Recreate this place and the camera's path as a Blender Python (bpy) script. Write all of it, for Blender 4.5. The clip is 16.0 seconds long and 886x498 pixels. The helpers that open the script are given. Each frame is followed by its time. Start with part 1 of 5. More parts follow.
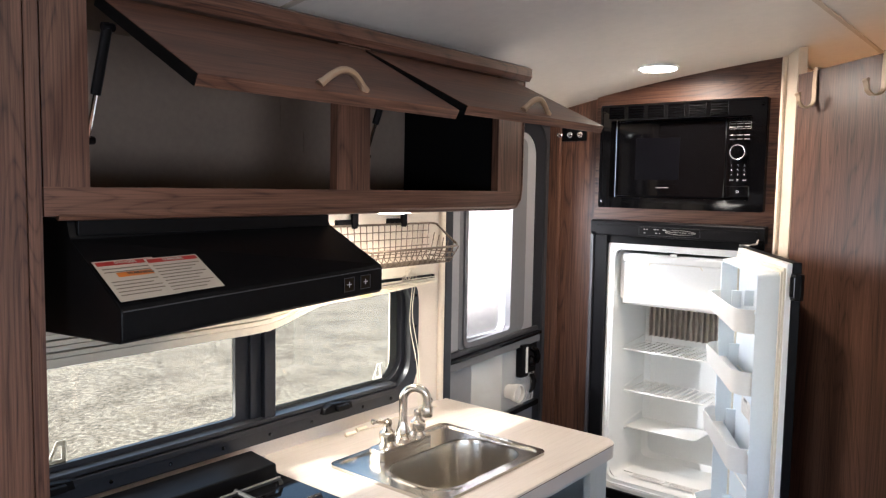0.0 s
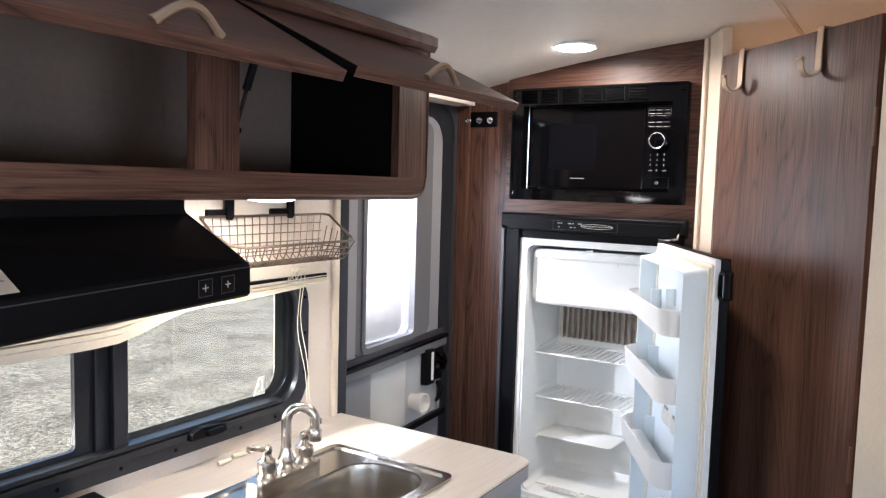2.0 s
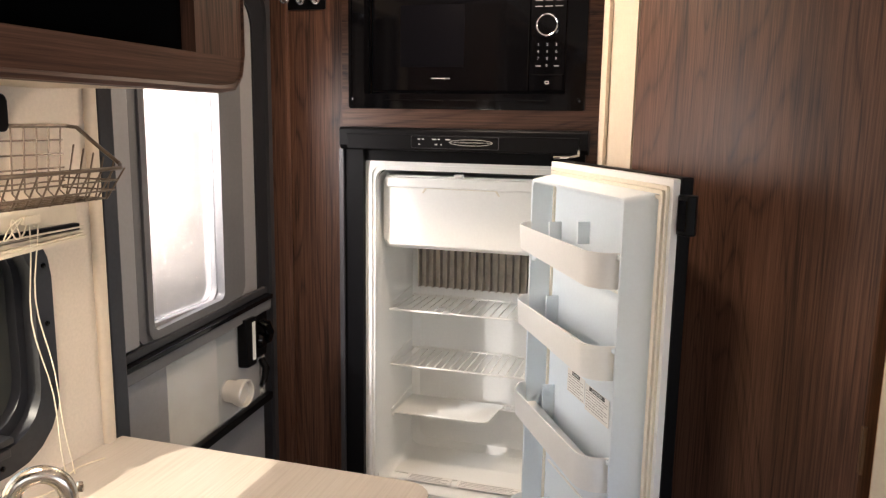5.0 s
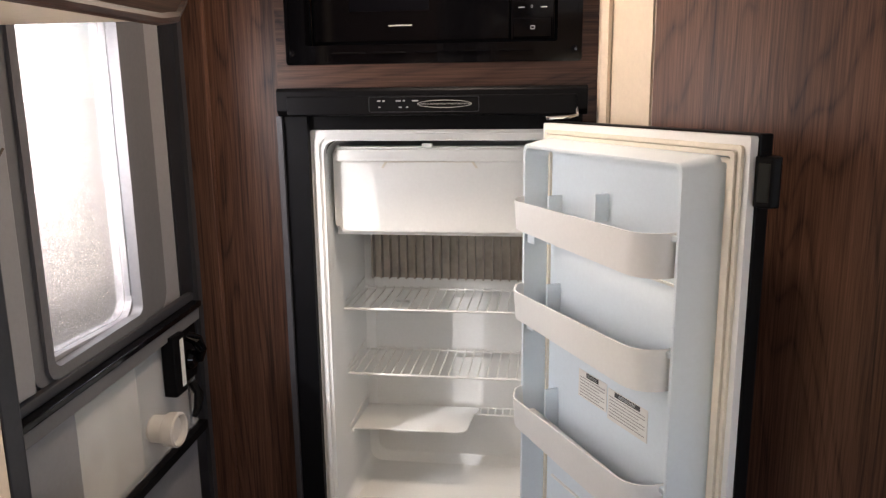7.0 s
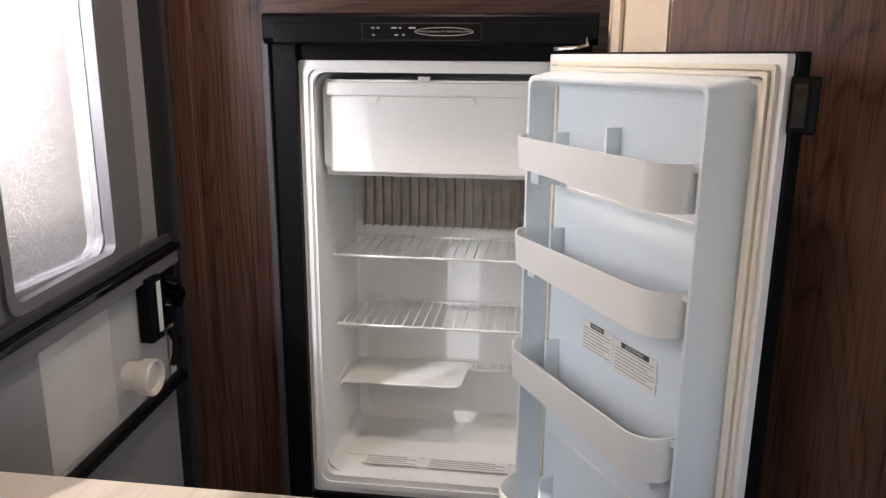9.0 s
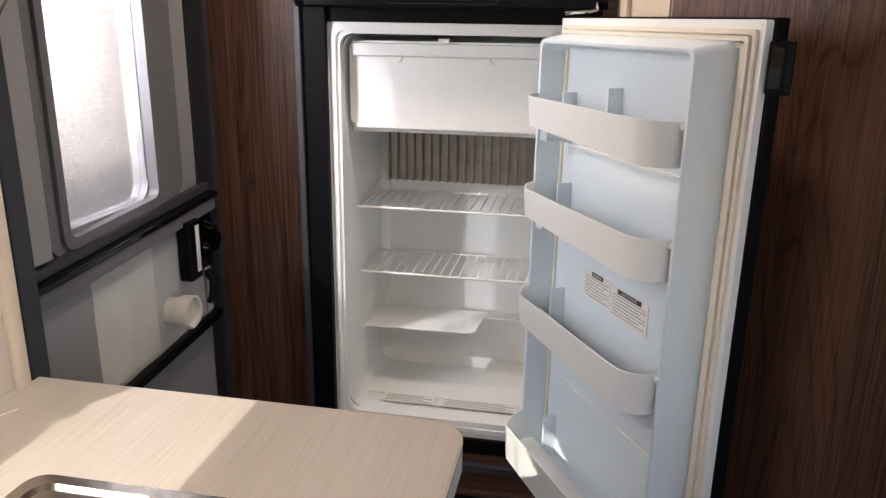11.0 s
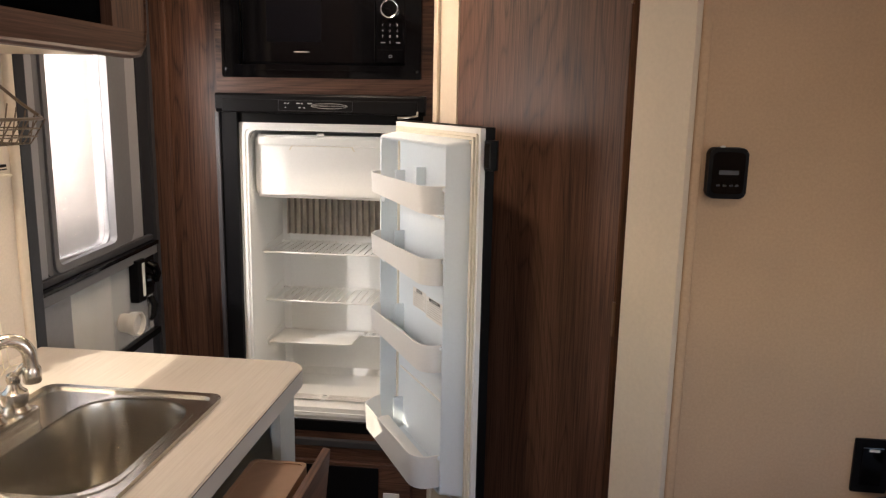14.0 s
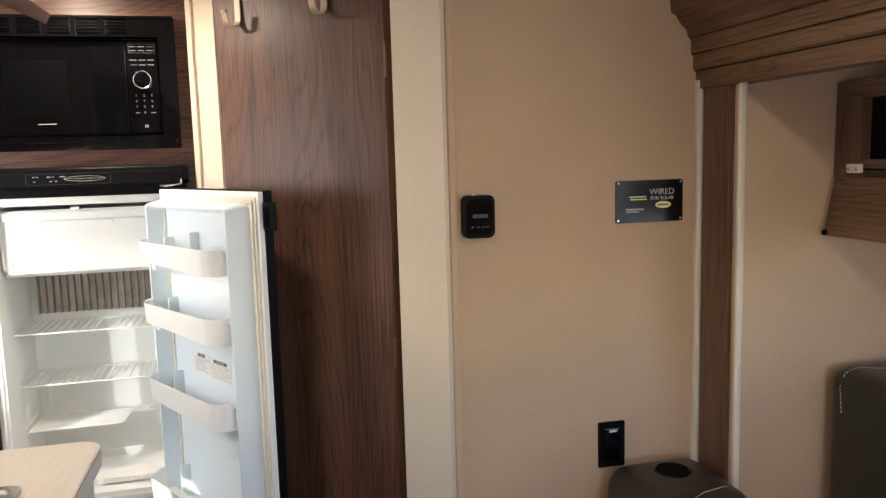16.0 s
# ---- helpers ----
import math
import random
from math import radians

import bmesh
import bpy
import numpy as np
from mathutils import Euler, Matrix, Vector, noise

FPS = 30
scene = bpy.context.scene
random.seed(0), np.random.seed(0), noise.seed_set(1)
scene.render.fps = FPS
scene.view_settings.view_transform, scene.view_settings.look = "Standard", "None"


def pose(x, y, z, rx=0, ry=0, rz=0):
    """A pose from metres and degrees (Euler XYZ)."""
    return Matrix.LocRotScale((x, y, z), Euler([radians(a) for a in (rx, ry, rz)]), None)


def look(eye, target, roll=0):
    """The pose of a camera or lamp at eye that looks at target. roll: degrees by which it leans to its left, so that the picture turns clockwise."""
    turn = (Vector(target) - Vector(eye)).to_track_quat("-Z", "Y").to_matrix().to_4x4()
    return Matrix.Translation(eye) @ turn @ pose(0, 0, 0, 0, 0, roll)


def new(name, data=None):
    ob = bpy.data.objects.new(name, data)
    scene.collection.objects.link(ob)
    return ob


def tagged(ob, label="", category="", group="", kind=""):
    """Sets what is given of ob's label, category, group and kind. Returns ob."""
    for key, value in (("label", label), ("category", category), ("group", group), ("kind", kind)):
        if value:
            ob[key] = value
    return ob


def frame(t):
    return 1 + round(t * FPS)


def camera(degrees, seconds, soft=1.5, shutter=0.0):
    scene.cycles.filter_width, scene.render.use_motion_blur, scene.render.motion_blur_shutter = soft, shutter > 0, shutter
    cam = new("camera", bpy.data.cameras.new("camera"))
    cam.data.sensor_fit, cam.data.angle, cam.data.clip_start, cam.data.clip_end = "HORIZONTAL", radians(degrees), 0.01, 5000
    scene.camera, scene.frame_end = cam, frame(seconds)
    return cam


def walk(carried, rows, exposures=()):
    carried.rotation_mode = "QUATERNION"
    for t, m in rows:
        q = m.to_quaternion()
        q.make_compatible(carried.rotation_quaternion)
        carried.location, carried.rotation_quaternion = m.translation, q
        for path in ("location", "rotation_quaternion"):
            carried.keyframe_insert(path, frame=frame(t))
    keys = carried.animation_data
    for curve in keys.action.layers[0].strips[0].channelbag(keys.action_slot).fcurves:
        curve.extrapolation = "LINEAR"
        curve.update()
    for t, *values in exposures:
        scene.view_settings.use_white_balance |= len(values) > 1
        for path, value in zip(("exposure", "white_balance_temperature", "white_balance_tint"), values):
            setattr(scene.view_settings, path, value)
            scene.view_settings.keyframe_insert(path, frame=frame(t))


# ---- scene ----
cam = camera(60.6, 16.0, soft=1.3)
PATH = [
    (0, (0.243, 0.029, 1.566), (-1.018, 1.573, 1.4), 1.0),
    (0.5, (0.206, 0.076, 1.558), (-0.985, 1.673, 1.39), 1.2),
    (1, (0.176, 0.12, 1.55), (-0.948, 1.766, 1.385), 1.8),
    (1.5, (0.148, 0.178, 1.543), (-0.939, 1.849, 1.378), 1.5),
    (2, (0.108, 0.248, 1.542), (-0.955, 1.934, 1.372), 1.6),
    (2.5, (0.065, 0.331, 1.542), (-0.952, 2.043, 1.357), 1.3),
    (3, (0.013, 0.415, 1.537), (-0.936, 2.163, 1.327), 0.9),
    (3.5, (-0.039, 0.484, 1.516), (-0.916, 2.264, 1.266), 0.8),
    (4, (-0.112, 0.563, 1.501), (-0.932, 2.362, 1.197), 0.9),
    (4.5, (-0.2, 0.664, 1.487), (-0.925, 2.499, 1.158), 0.8),
    (5, (-0.289, 0.758, 1.476), (-0.853, 2.647, 1.14), 0.9),
    (5.2, (-0.317, 0.789, 1.473), (-0.839, 2.69, 1.135), 1.0),
    (7.3, (-0.542, 1.052, 1.435), (-0.812, 2.99, 1.022), -0.7),
    (7.5, (-0.535, 1.068, 1.419), (-0.815, 3.008, 1.022), -0.2),
    (7.8, (-0.55, 1.087, 1.422), (-0.815, 3.025, 1.002), -0.1),
    (8, (-0.55, 1.093, 1.406), (-0.813, 3.032, 0.994), 0.3),
    (8.5, (-0.553, 1.106, 1.395), (-0.807, 3.039, 0.952), 0.4),
    (9, (-0.555, 1.104, 1.38), (-0.81, 3.027, 0.89), 0.4),
    (9.5, (-0.548, 1.108, 1.364), (-0.828, 3.01, 0.812), 0.5),
    (9.7, (-0.552, 1.097, 1.348), (-0.834, 2.997, 0.791), 0.9),
    (11.8, (-0.412, 0.9, 1.397), (-0.782, 2.776, 0.809), 0.6),
    (12, (-0.386, 0.862, 1.392), (-0.756, 2.743, 0.825), 0.7),
    (12.5, (-0.313, 0.764, 1.408), (-0.674, 2.662, 0.888), 1.3),
    (13, (-0.258, 0.636, 1.428), (-0.601, 2.553, 0.976), 1.5),
    (13.5, (-0.207, 0.497, 1.431), (-0.5, 2.435, 1.033), 1.8),
    (14, (-0.173, 0.378, 1.443), (-0.395, 2.329, 1.061), 1.1),
    (14.5, (-0.237, 0.29, 1.437), (-0.294, 2.256, 1.074), -0.5),
    (15, (-0.29, 0.257, 1.451), (-0.157, 2.224, 1.119), -2.1),
    (15.5, (-0.315, 0.24, 1.449), (0.006, 2.193, 1.165), -2.2),
    (16, (-0.288, 0.231, 1.461), (0.182, 2.159, 1.214), -1.6),
]
EXPOSURES = [(0.0, 2.8, 5300, 14), (3.0, 2.6, 4900, 14), (5.0, 2.3, 5900, 16), (9.0, 1.95, 5500, 18), (13.0, 2.05, 5500, 17), (14.5, 2.3, 6250, 17), (16.0, 2.7, 5600, 11)]
walk(cam, [(t, look(eye, target, roll)) for t, eye, target, roll in PATH], EXPOSURES)

# ---------------------------------------------------------------- light
SUN = Vector((1.0, 1.25, -0.99)).normalized()
world = bpy.data.worlds.new("sky")
scene.world = world
world.use_nodes = True
wn = world.node_tree.nodes
sky = wn.new("ShaderNodeTexSky")
sky.sky_type, sky.sun_disc = "NISHITA", False
sky.sun_elevation = math.asin(-SUN.z)
sky.sun_rotation = math.atan2(-SUN.x, -SUN.y)
world.node_tree.links.new(sky.outputs[0], wn["Background"].inputs[0])
wn["Background"].inputs[1].default_value = 0.15
sun_data = bpy.data.lights.new("sun", "SUN")
sun_data.energy, sun_data.angle, sun_data.color = 3.6, radians(0.5), (1.0, 0.94, 0.84)
sun = new("sun", sun_data)
sun.matrix_world = SUN.to_track_quat("-Z", "Y").to_matrix().to_4x4()


def area(name, m, sx, sy, watts, colour, spread=180):
    d = bpy.data.lights.new(name, "AREA")
    d.shape, d.size, d.size_y, d.energy, d.color, d.spread = "RECTANGLE", sx, sy, watts, colour, radians(spread)
    o = new(name, d)
    o.matrix_world = m
    return o


# daylight in the openings: entry door, kitchen window (thrown up by the gravel)
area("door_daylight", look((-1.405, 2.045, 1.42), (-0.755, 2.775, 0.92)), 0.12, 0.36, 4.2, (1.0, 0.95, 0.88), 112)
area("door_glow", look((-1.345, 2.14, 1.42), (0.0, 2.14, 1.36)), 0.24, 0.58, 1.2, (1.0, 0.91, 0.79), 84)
area("kitchen_daylight", look((-1.315, 1.0, 1.0), (-0.95, 1.05, 1.6)), 1.2, 0.10, 1.3, (1.0, 0.93, 0.80), 120)
# added fill lamps, at made-up openings in the unseen slide-out and rear walls
area("slide_fill", look((1.36, 0.35, 1.25), (-0.7, 0.9, 2.1)), 1.2, 0.5, 1.0, (1.0, 0.96, 0.90), 110)
area("rear_fill", look((0.1, -1.68, 1.30), (-0.1, 0.1, 2.8)), 1.2, 0.5, 1.3, (1.0, 0.96, 0.90))

# ---------------------------------------------------------------- materials


def mat(name, base, rough=0.5, metal=0.0):
    m = bpy.data.materials.new(name)
    m.use_nodes = True
    b = m.node_tree.nodes["Principled BSDF"]
    b.inputs["Base Color"].default_value = (*base, 1)
    b.inputs["Roughness"].default_value = rough
    b.inputs["Metallic"].default_value = metal
    return m


def node(m, kind, **kw):
    n = m.node_tree.nodes.new(kind)
    for k, v in kw.items():
        n.inputs[k.replace("_", " ")].default_value = v
    return n


def link(m, a, b):
    m.node_tree.links.new(a, b)


def coords(m, scale=(1, 1, 1), rot=(0, 0, 0)):
    tc = m.node_tree.nodes.new("ShaderNodeTexCoord")
    mp = m.node_tree.nodes.new("ShaderNodeMapping")
    mp.inputs["Scale"].default_value = scale
    mp.inputs["Rotation"].default_value = rot
    link(m, tc.outputs["Object"], mp.inputs[0])
    return mp.outputs[0]


def ramp(m, fac, stops):
    r = m.node_tree.nodes.new("ShaderNodeValToRGB")
    e = r.color_ramp.elements
    while len(e) < len(stops):
        e.new(0.5)
    for el, (p, c) in zip(e, stops):
        el.position, el.color = p, (*c, 1)
    link(m, fac, r.inputs[0])
    return r.outputs[0]


def bump(m, fac, strength, dist=0.002):
    b = node(m, "ShaderNodeBump", Strength=strength, Distance=dist)
    link(m, fac, b.inputs["Height"])
    link(m, b.outputs[0], m.node_tree.nodes["Principled BSDF"].inputs["Normal"])


def bsdf(m):
    return m.node_tree.nodes["Principled BSDF"]


def speckle(name, base, rough, metal=0.0, scale=60, vary=0.12, bumps=0.15, dist=0.001, big=3.0):
    """A near-plain surface with fine grain, faint large stains and some roughness change."""
    m = mat(name, base, rough, metal)
    fine = node(m, "ShaderNodeTexNoise", Scale=scale, Detail=6.0, Roughness=0.6)
    wide = node(m, "ShaderNodeTexNoise", Scale=big, Detail=3.0)
    v = coords(m)
    link(m, v, fine.inputs["Vector"])
    link(m, v, wide.inputs["Vector"])
    add = m.node_tree.nodes.new("ShaderNodeMath")
    add.operation = "ADD"
    link(m, fine.outputs[0], add.inputs[0])
    link(m, wide.outputs[0], add.inputs[1])
    half = m.node_tree.nodes.new("ShaderNodeMath")
    half.operation = "MULTIPLY"
    half.inputs[1].default_value = 0.5
    link(m, add.outputs[0], half.inputs[0])
    lo = tuple(c * (1 - vary) for c in base)
    hi = tuple(min(1, c * (1 + vary)) for c in base)
    link(m, ramp(m, half.outputs[0], [(0.35, lo), (0.65, hi)]), bsdf(m).inputs["Base Color"])
    rr = node(m, "ShaderNodeMapRange")
    rr.inputs[3].default_value, rr.inputs[4].default_value = max(0.02, rough - 0.08), min(1, rough + 0.1)
    link(m, wide.outputs[0], rr.inputs[0])
    link(m, rr.outputs[0], bsdf(m).inputs["Roughness"])
    if bumps:
        bump(m, fine.outputs[0], bumps, dist)
    return m


def calc(m, op, a, v1, v2=0.0):
    n = m.node_tree.nodes.new("ShaderNodeMath")
    n.operation = op
    for k, v in enumerate((a, v1, v2)):
        if isinstance(v, (int, float)):
            n.inputs[k].default_value = v
        else:
            link(m, v, n.inputs[k])
    return n.outputs[0]


def wood(name, axis, dark, mid, light, rough=0.40, seed=0.0, figure=1.0):
    """Printed walnut board: cathedral figure, broad tone changes and fine dark pores, all drawn out along one axis."""
    m = mat(name, mid, rough)
    k = "xyz".index(axis)

    def stretch(across, along):
        s = [across] * 3
        s[k] = along
        return coords(m, tuple(s))

    warp = node(m, "ShaderNodeTexNoise", Scale=1.0, Detail=2.0, Distortion=0.5)
    link(m, stretch(4.6, 0.62), warp.inputs["Vector"])
    wob = node(m, "ShaderNodeTexNoise", Scale=1.0, Detail=4.0)
    link(m, stretch(38, 1.6), wob.inputs["Vector"])
    h = calc(m, "MULTIPLY_ADD", warp.outputs[0], 64.0, seed)
    h = calc(m, "MULTIPLY_ADD", wob.outputs[0], 0.8, h)
    line = calc(m, "POWER", calc(m, "PINGPONG", h, 1.0), 4.0)
    fleck = node(m, "ShaderNodeTexNoise", Scale=1.0, Detail=2.0)
    link(m, stretch(150, 5), fleck.inputs["Vector"])
    line = calc(m, "MULTIPLY", line, calc(m, "MULTIPLY_ADD", fleck.outputs[0], 2.6, -0.55))
    pore = node(m, "ShaderNodeTexNoise", Scale=1.0, Detail=5.0, Roughness=0.7)
    link(m, stretch(260, 4.5), pore.inputs["Vector"])
    tone = node(m, "ShaderNodeTexNoise", Scale=1.0, Detail=3.0)
    link(m, stretch(9, 0.6), tone.inputs["Vector"])
    f = calc(m, "MULTIPLY_ADD", line, -0.30 * figure, 0.56)
    f = calc(m, "MULTIPLY_ADD", calc(m, "SUBTRACT", pore.outputs[0], 0.5), 1.6, f)
    f = calc(m, "MULTIPLY_ADD", calc(m, "SUBTRACT", tone.outputs[0], 0.5), 1.0, f)
    link(m, ramp(m, f, [(0.15, dark), (0.5, mid), (0.85, light)]), bsdf(m).inputs["Base Color"])
    bump(m, pore.outputs[0], 0.15, 0.0005)
    bsdf(m).inputs["Specular IOR Level"].default_value = 0.32
    rr = node(m, "ShaderNodeMapRange")
    rr.inputs[3].default_value, rr.inputs[4].default_value = rough - 0.06, rough + 0.1
    link(m, tone.outputs[0], rr.inputs[0])
    link(m, rr.outputs[0], bsdf(m).inputs["Roughness"])
    return m


WAL = ((0.022, 0.0105, 0.007), (0.078, 0.037, 0.023), (0.150, 0.076, 0.048))
walnut_z = wood("walnut_upright", "z", *WAL)
walnut_y = wood("walnut_along", "y", *WAL, seed=0.3)
walnut_x = wood("walnut_across", "x", *WAL, seed=0.6)
OAK = ((0.065, 0.032, 0.015), (0.135, 0.073, 0.038), (0.20, 0.115, 0.063))
oak_y = wood("slide_trim_wood", "y", *OAK, seed=0.2)
oak_z = wood("slide_pilaster_wood", "z", (0.075, 0.041, 0.025), (0.135, 0.075, 0.046), (0.19, 0.113, 0.071), seed=0.1)
wallpaper = speckle("linen_wallpaper", (0.475, 0.335, 0.215), 0.75, scale=180, vary=0.10, bumps=0.25, dist=0.0006)
wallpaper_light = speckle("pale_wallpaper", (0.66, 0.59, 0.50), 0.7, scale=180, vary=0.08, bumps=0.2, dist=0.0006)
ceiling_white = speckle("ceiling_panel", (0.84, 0.79, 0.71), 0.55, scale=40, vary=0.04, bumps=0.05)
trim_white = speckle("cream_trim", (0.62, 0.54, 0.43), 0.5, scale=120, vary=0.06, bumps=0.08)
cab_inside = speckle("cabinet_lining", (0.17, 0.132, 0.10), 0.7, scale=80, vary=0.1)
black_metal = speckle("black_enamel", (0.0045, 0.0045, 0.005), 0.34, scale=90, vary=0.2, bumps=0.05)
black_plastic = speckle("black_plastic", (0.0035, 0.0035, 0.0042), 0.42, scale=200, vary=0.2, bumps=0.15, dist=0.0004)
black_satin = mat("black_satin_print", (0.004, 0.004, 0.005), 0.18)
bsdf(black_satin).inputs["Specular IOR Level"].default_value = 0.25
black_window = mat("mesh_window_black", (0.0015, 0.0015, 0.0025), 0.3)
bsdf(black_window).inputs["Specular IOR Level"].default_value = 0.12
black_gloss = mat("black_gloss", (0.002, 0.002, 0.0025), 0.07)
bsdf(black_gloss).inputs["Specular IOR Level"].default_value = 0.32
# matt black, also put in for the shade inside the cabinets
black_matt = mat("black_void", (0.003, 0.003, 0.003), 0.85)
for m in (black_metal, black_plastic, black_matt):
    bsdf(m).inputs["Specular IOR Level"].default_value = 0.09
dark_alu = speckle("dark_window_frame", (0.028, 0.030, 0.036), 0.33, 0.4, scale=120, vary=0.15, bumps=0.08)
grey_door = speckle("grey_door_moulding", (0.26, 0.258, 0.265), 0.5, scale=120, vary=0.06, bumps=0.08)
mid_grey = speckle("mid_grey_moulding", (0.12, 0.12, 0.125), 0.45, scale=120, vary=0.08, bumps=0.08)
grey_frame = speckle("dark_grey_moulding", (0.035, 0.035, 0.039), 0.42, scale=120, vary=0.1, bumps=0.08)
white_plastic = speckle("fridge_white_plastic", (0.78, 0.79, 0.77), 0.32, scale=150, vary=0.03, bumps=0.06, dist=0.0004)
bin_plastic = speckle("door_bin_plastic", (0.68, 0.755, 0.815), 0.35, scale=150, vary=0.03, bumps=0.05, dist=0.0004)
gasket_cream = speckle("cream_gasket", (0.70, 0.66, 0.56), 0.6, scale=100, vary=0.06, bumps=0.08)
pale_plastic = speckle("pale_bin_plastic", (0.76, 0.77, 0.765), 0.35, scale=150, vary=0.03, bumps=0.05, dist=0.0004)
wire_white = mat("white_coated_wire", (0.78, 0.78, 0.75), 0.35)
wire_bronze = mat("bronze_wire", (0.16, 0.125, 0.095), 0.4, 0.7)
counter_mat = wood("laminate_top", "y", (0.40, 0.365, 0.32), (0.45, 0.415, 0.37), (0.49, 0.455, 0.41), rough=0.33, figure=0.4)
counter_edge = mat("laminate_edge", (0.47, 0.435, 0.385), 0.4)
grey_board = speckle("grey_cabinet_board", (0.42, 0.43, 0.40), 0.5, scale=60, vary=0.06)
drawer_wood = speckle("drawer_lining", (0.36, 0.22, 0.14), 0.5, scale=50, vary=0.08)
nickel = mat("brushed_nickel", (0.62, 0.57, 0.50), 0.26, 1.0)
chrome = mat("chrome", (0.85, 0.85, 0.86), 0.08, 1.0)
fin_metal = speckle("fin_aluminium", (0.42, 0.38, 0.33), 0.42, 0.8, scale=30, vary=0.25)
hook_tan = mat("tan_coated_metal", (0.42, 0.31, 0.20), 0.42, 0.15)
satin = mat("satin_brass_nickel", (0.62, 0.50, 0.36), 0.35, 0.9)
seam_brown = mat("laminate_seam", (0.06, 0.045, 0.035), 0.5)
hinge_bronze = mat("bronze_hinge", (0.16, 0.10, 0.06), 0.4, 0.8)
paper = mat("label_paper", (0.72, 0.71, 0.68), 0.6)
# white label paper with the hood's dim warm light put into its colour
paper_warm_lit = mat("label_paper_warm_lit", (0.48, 0.43, 0.36), 0.6)
ink = mat("label_ink", (0.05, 0.05, 0.05), 0.6)
ink_grey = mat("label_grey_ink", (0.35, 0.34, 0.32), 0.6)
ink_brown = mat("label_brown_ink", (0.17, 0.14, 0.11), 0.6)
red = mat("label_red", (0.32, 0.022, 0.015), 0.5)
orange = mat("label_orange", (0.50, 0.15, 0.02), 0.5)
white_ink = mat("white_print", (0.42, 0.42, 0.42), 0.5)
gold_ink = mat("pale_yellow_print", (0.75, 0.66, 0.30), 0.5)
blind_cream = speckle("cream_blind", (0.64, 0.58, 0.46), 0.6, scale=60, vary=0.06)
cord_mat = mat("cream_cord", (0.72, 0.66, 0.52), 0.7)
leather = speckle("dark_brown_leather", (0.020, 0.0165, 0.014), 0.36, scale=220, vary=0.25, bumps=0.5, dist=0.0008)
stitch = mat("pale_stitching", (0.55, 0.50, 0.40), 0.7)
floor_mat = wood("vinyl_floor", "y", (0.07, 0.045, 0.03), (0.12, 0.08, 0.055), (0.17, 0.12, 0.085), rough=0.45)
carton = speckle("clear_film_bag", (0.56, 0.535, 0.48), 0.3, scale=14, vary=0.3, bumps=0.6, dist=0.004)
pane_border = mat("pane_border", (0.035, 0.038, 0.036), 0.25)
iron = mat("stove_grate_iron", (0.02, 0.02, 0.02), 0.6)

steel = mat("stainless_steel", (0.54, 0.505, 0.45), 0.22, 1.0)
sn = node(steel, "ShaderNodeTexNoise", Scale=1.0, Detail=4.0)
link(steel, coords(steel, (400, 8, 40)), sn.inputs["Vector"])
sr = node(steel, "ShaderNodeMapRange")
sr.inputs[3].default_value, sr.inputs[4].default_value = 0.16, 0.27
link(steel, sn.outputs[0], sr.inputs[0])
link(steel, sr.outputs[0], bsdf(steel).inputs["Roughness"])

lamp_glow = mat("lamp_diffuser", (0.9, 0.85, 0.75), 0.4)
bsdf(lamp_glow).inputs["Emission Color"].default_value = (1.0, 0.83, 0.60, 1)
bsdf(lamp_glow).inputs["Emission Strength"].default_value = 14.0

glass = bpy.data.materials.new("window_glass")
glass.use_nodes = True
gn = glass.node_tree.nodes
gt, gg, gm = gn.new("ShaderNodeBsdfTransparent"), gn.new("ShaderNodeBsdfGlossy"), gn.new("ShaderNodeMixShader")
gt.inputs[0].default_value = (0.68, 0.65, 0.57, 1)
gg.inputs["Roughness"].default_value = 0.03
gf = gn.new("ShaderNodeLayerWeight")
gf.inputs[0].default_value = 0.5
gp = gn.new("ShaderNodeMath")
gp.operation, gp.inputs[1].default_value = "POWER", 4.0
gk = gn.new("ShaderNodeMath")
gk.operation, gk.inputs[1].default_value, gk.inputs[2].default_value = "MULTIPLY_ADD", 0.6, 0.04
link(glass, gf.outputs["Facing"], gp.inputs[0])
link(glass, gp.outputs[0], gk.inputs[0])
link(glass, gk.outputs[0], gm.inputs[0])
link(glass, gt.outputs[0], gm.inputs[1])
link(glass, gg.outputs[0], gm.inputs[2])
link(glass, gm.outputs[0], gn["Material Output"].inputs[0])

frosted = bpy.data.materials.new("frosted_door_glass")
frosted.use_nodes = True
fn = frosted.node_tree.nodes
ft, fl, fr = fn.new("ShaderNodeBsdfTransparent"), fn.new("ShaderNodeBsdfTranslucent"), fn.new("ShaderNodeBsdfRefraction")
ft.inputs[0].default_value = (0.80, 0.785, 0.76, 1)
fl.inputs[0].default_value = (0.36, 0.355, 0.35, 1)
fr.inputs["Color"].default_value = (0.60, 0.59, 0.57, 1)
fr.inputs["Roughness"].default_value, fr.inputs["IOR"].default_value = 0.35, 1.06
fnz = node(frosted, "ShaderNodeTexNoise", Scale=420.0, Detail=2.0)
link(frosted, coords(frosted), fnz.inputs["Vector"])
for fs, lo_c, hi_c in ((fl, (0.05, 0.045, 0.040), (0.15, 0.137, 0.124)), (fr, (0.09, 0.078, 0.066), (0.26, 0.228, 0.198))):
    link(frosted, ramp(frosted, fnz.outputs[0], [(0.32, lo_c), (0.68, hi_c)]), fs.inputs["Color"])
fb = node(frosted, "ShaderNodeBump", Strength=0.9, Distance=0.002)
link(frosted, fnz.outputs[0], fb.inputs["Height"])
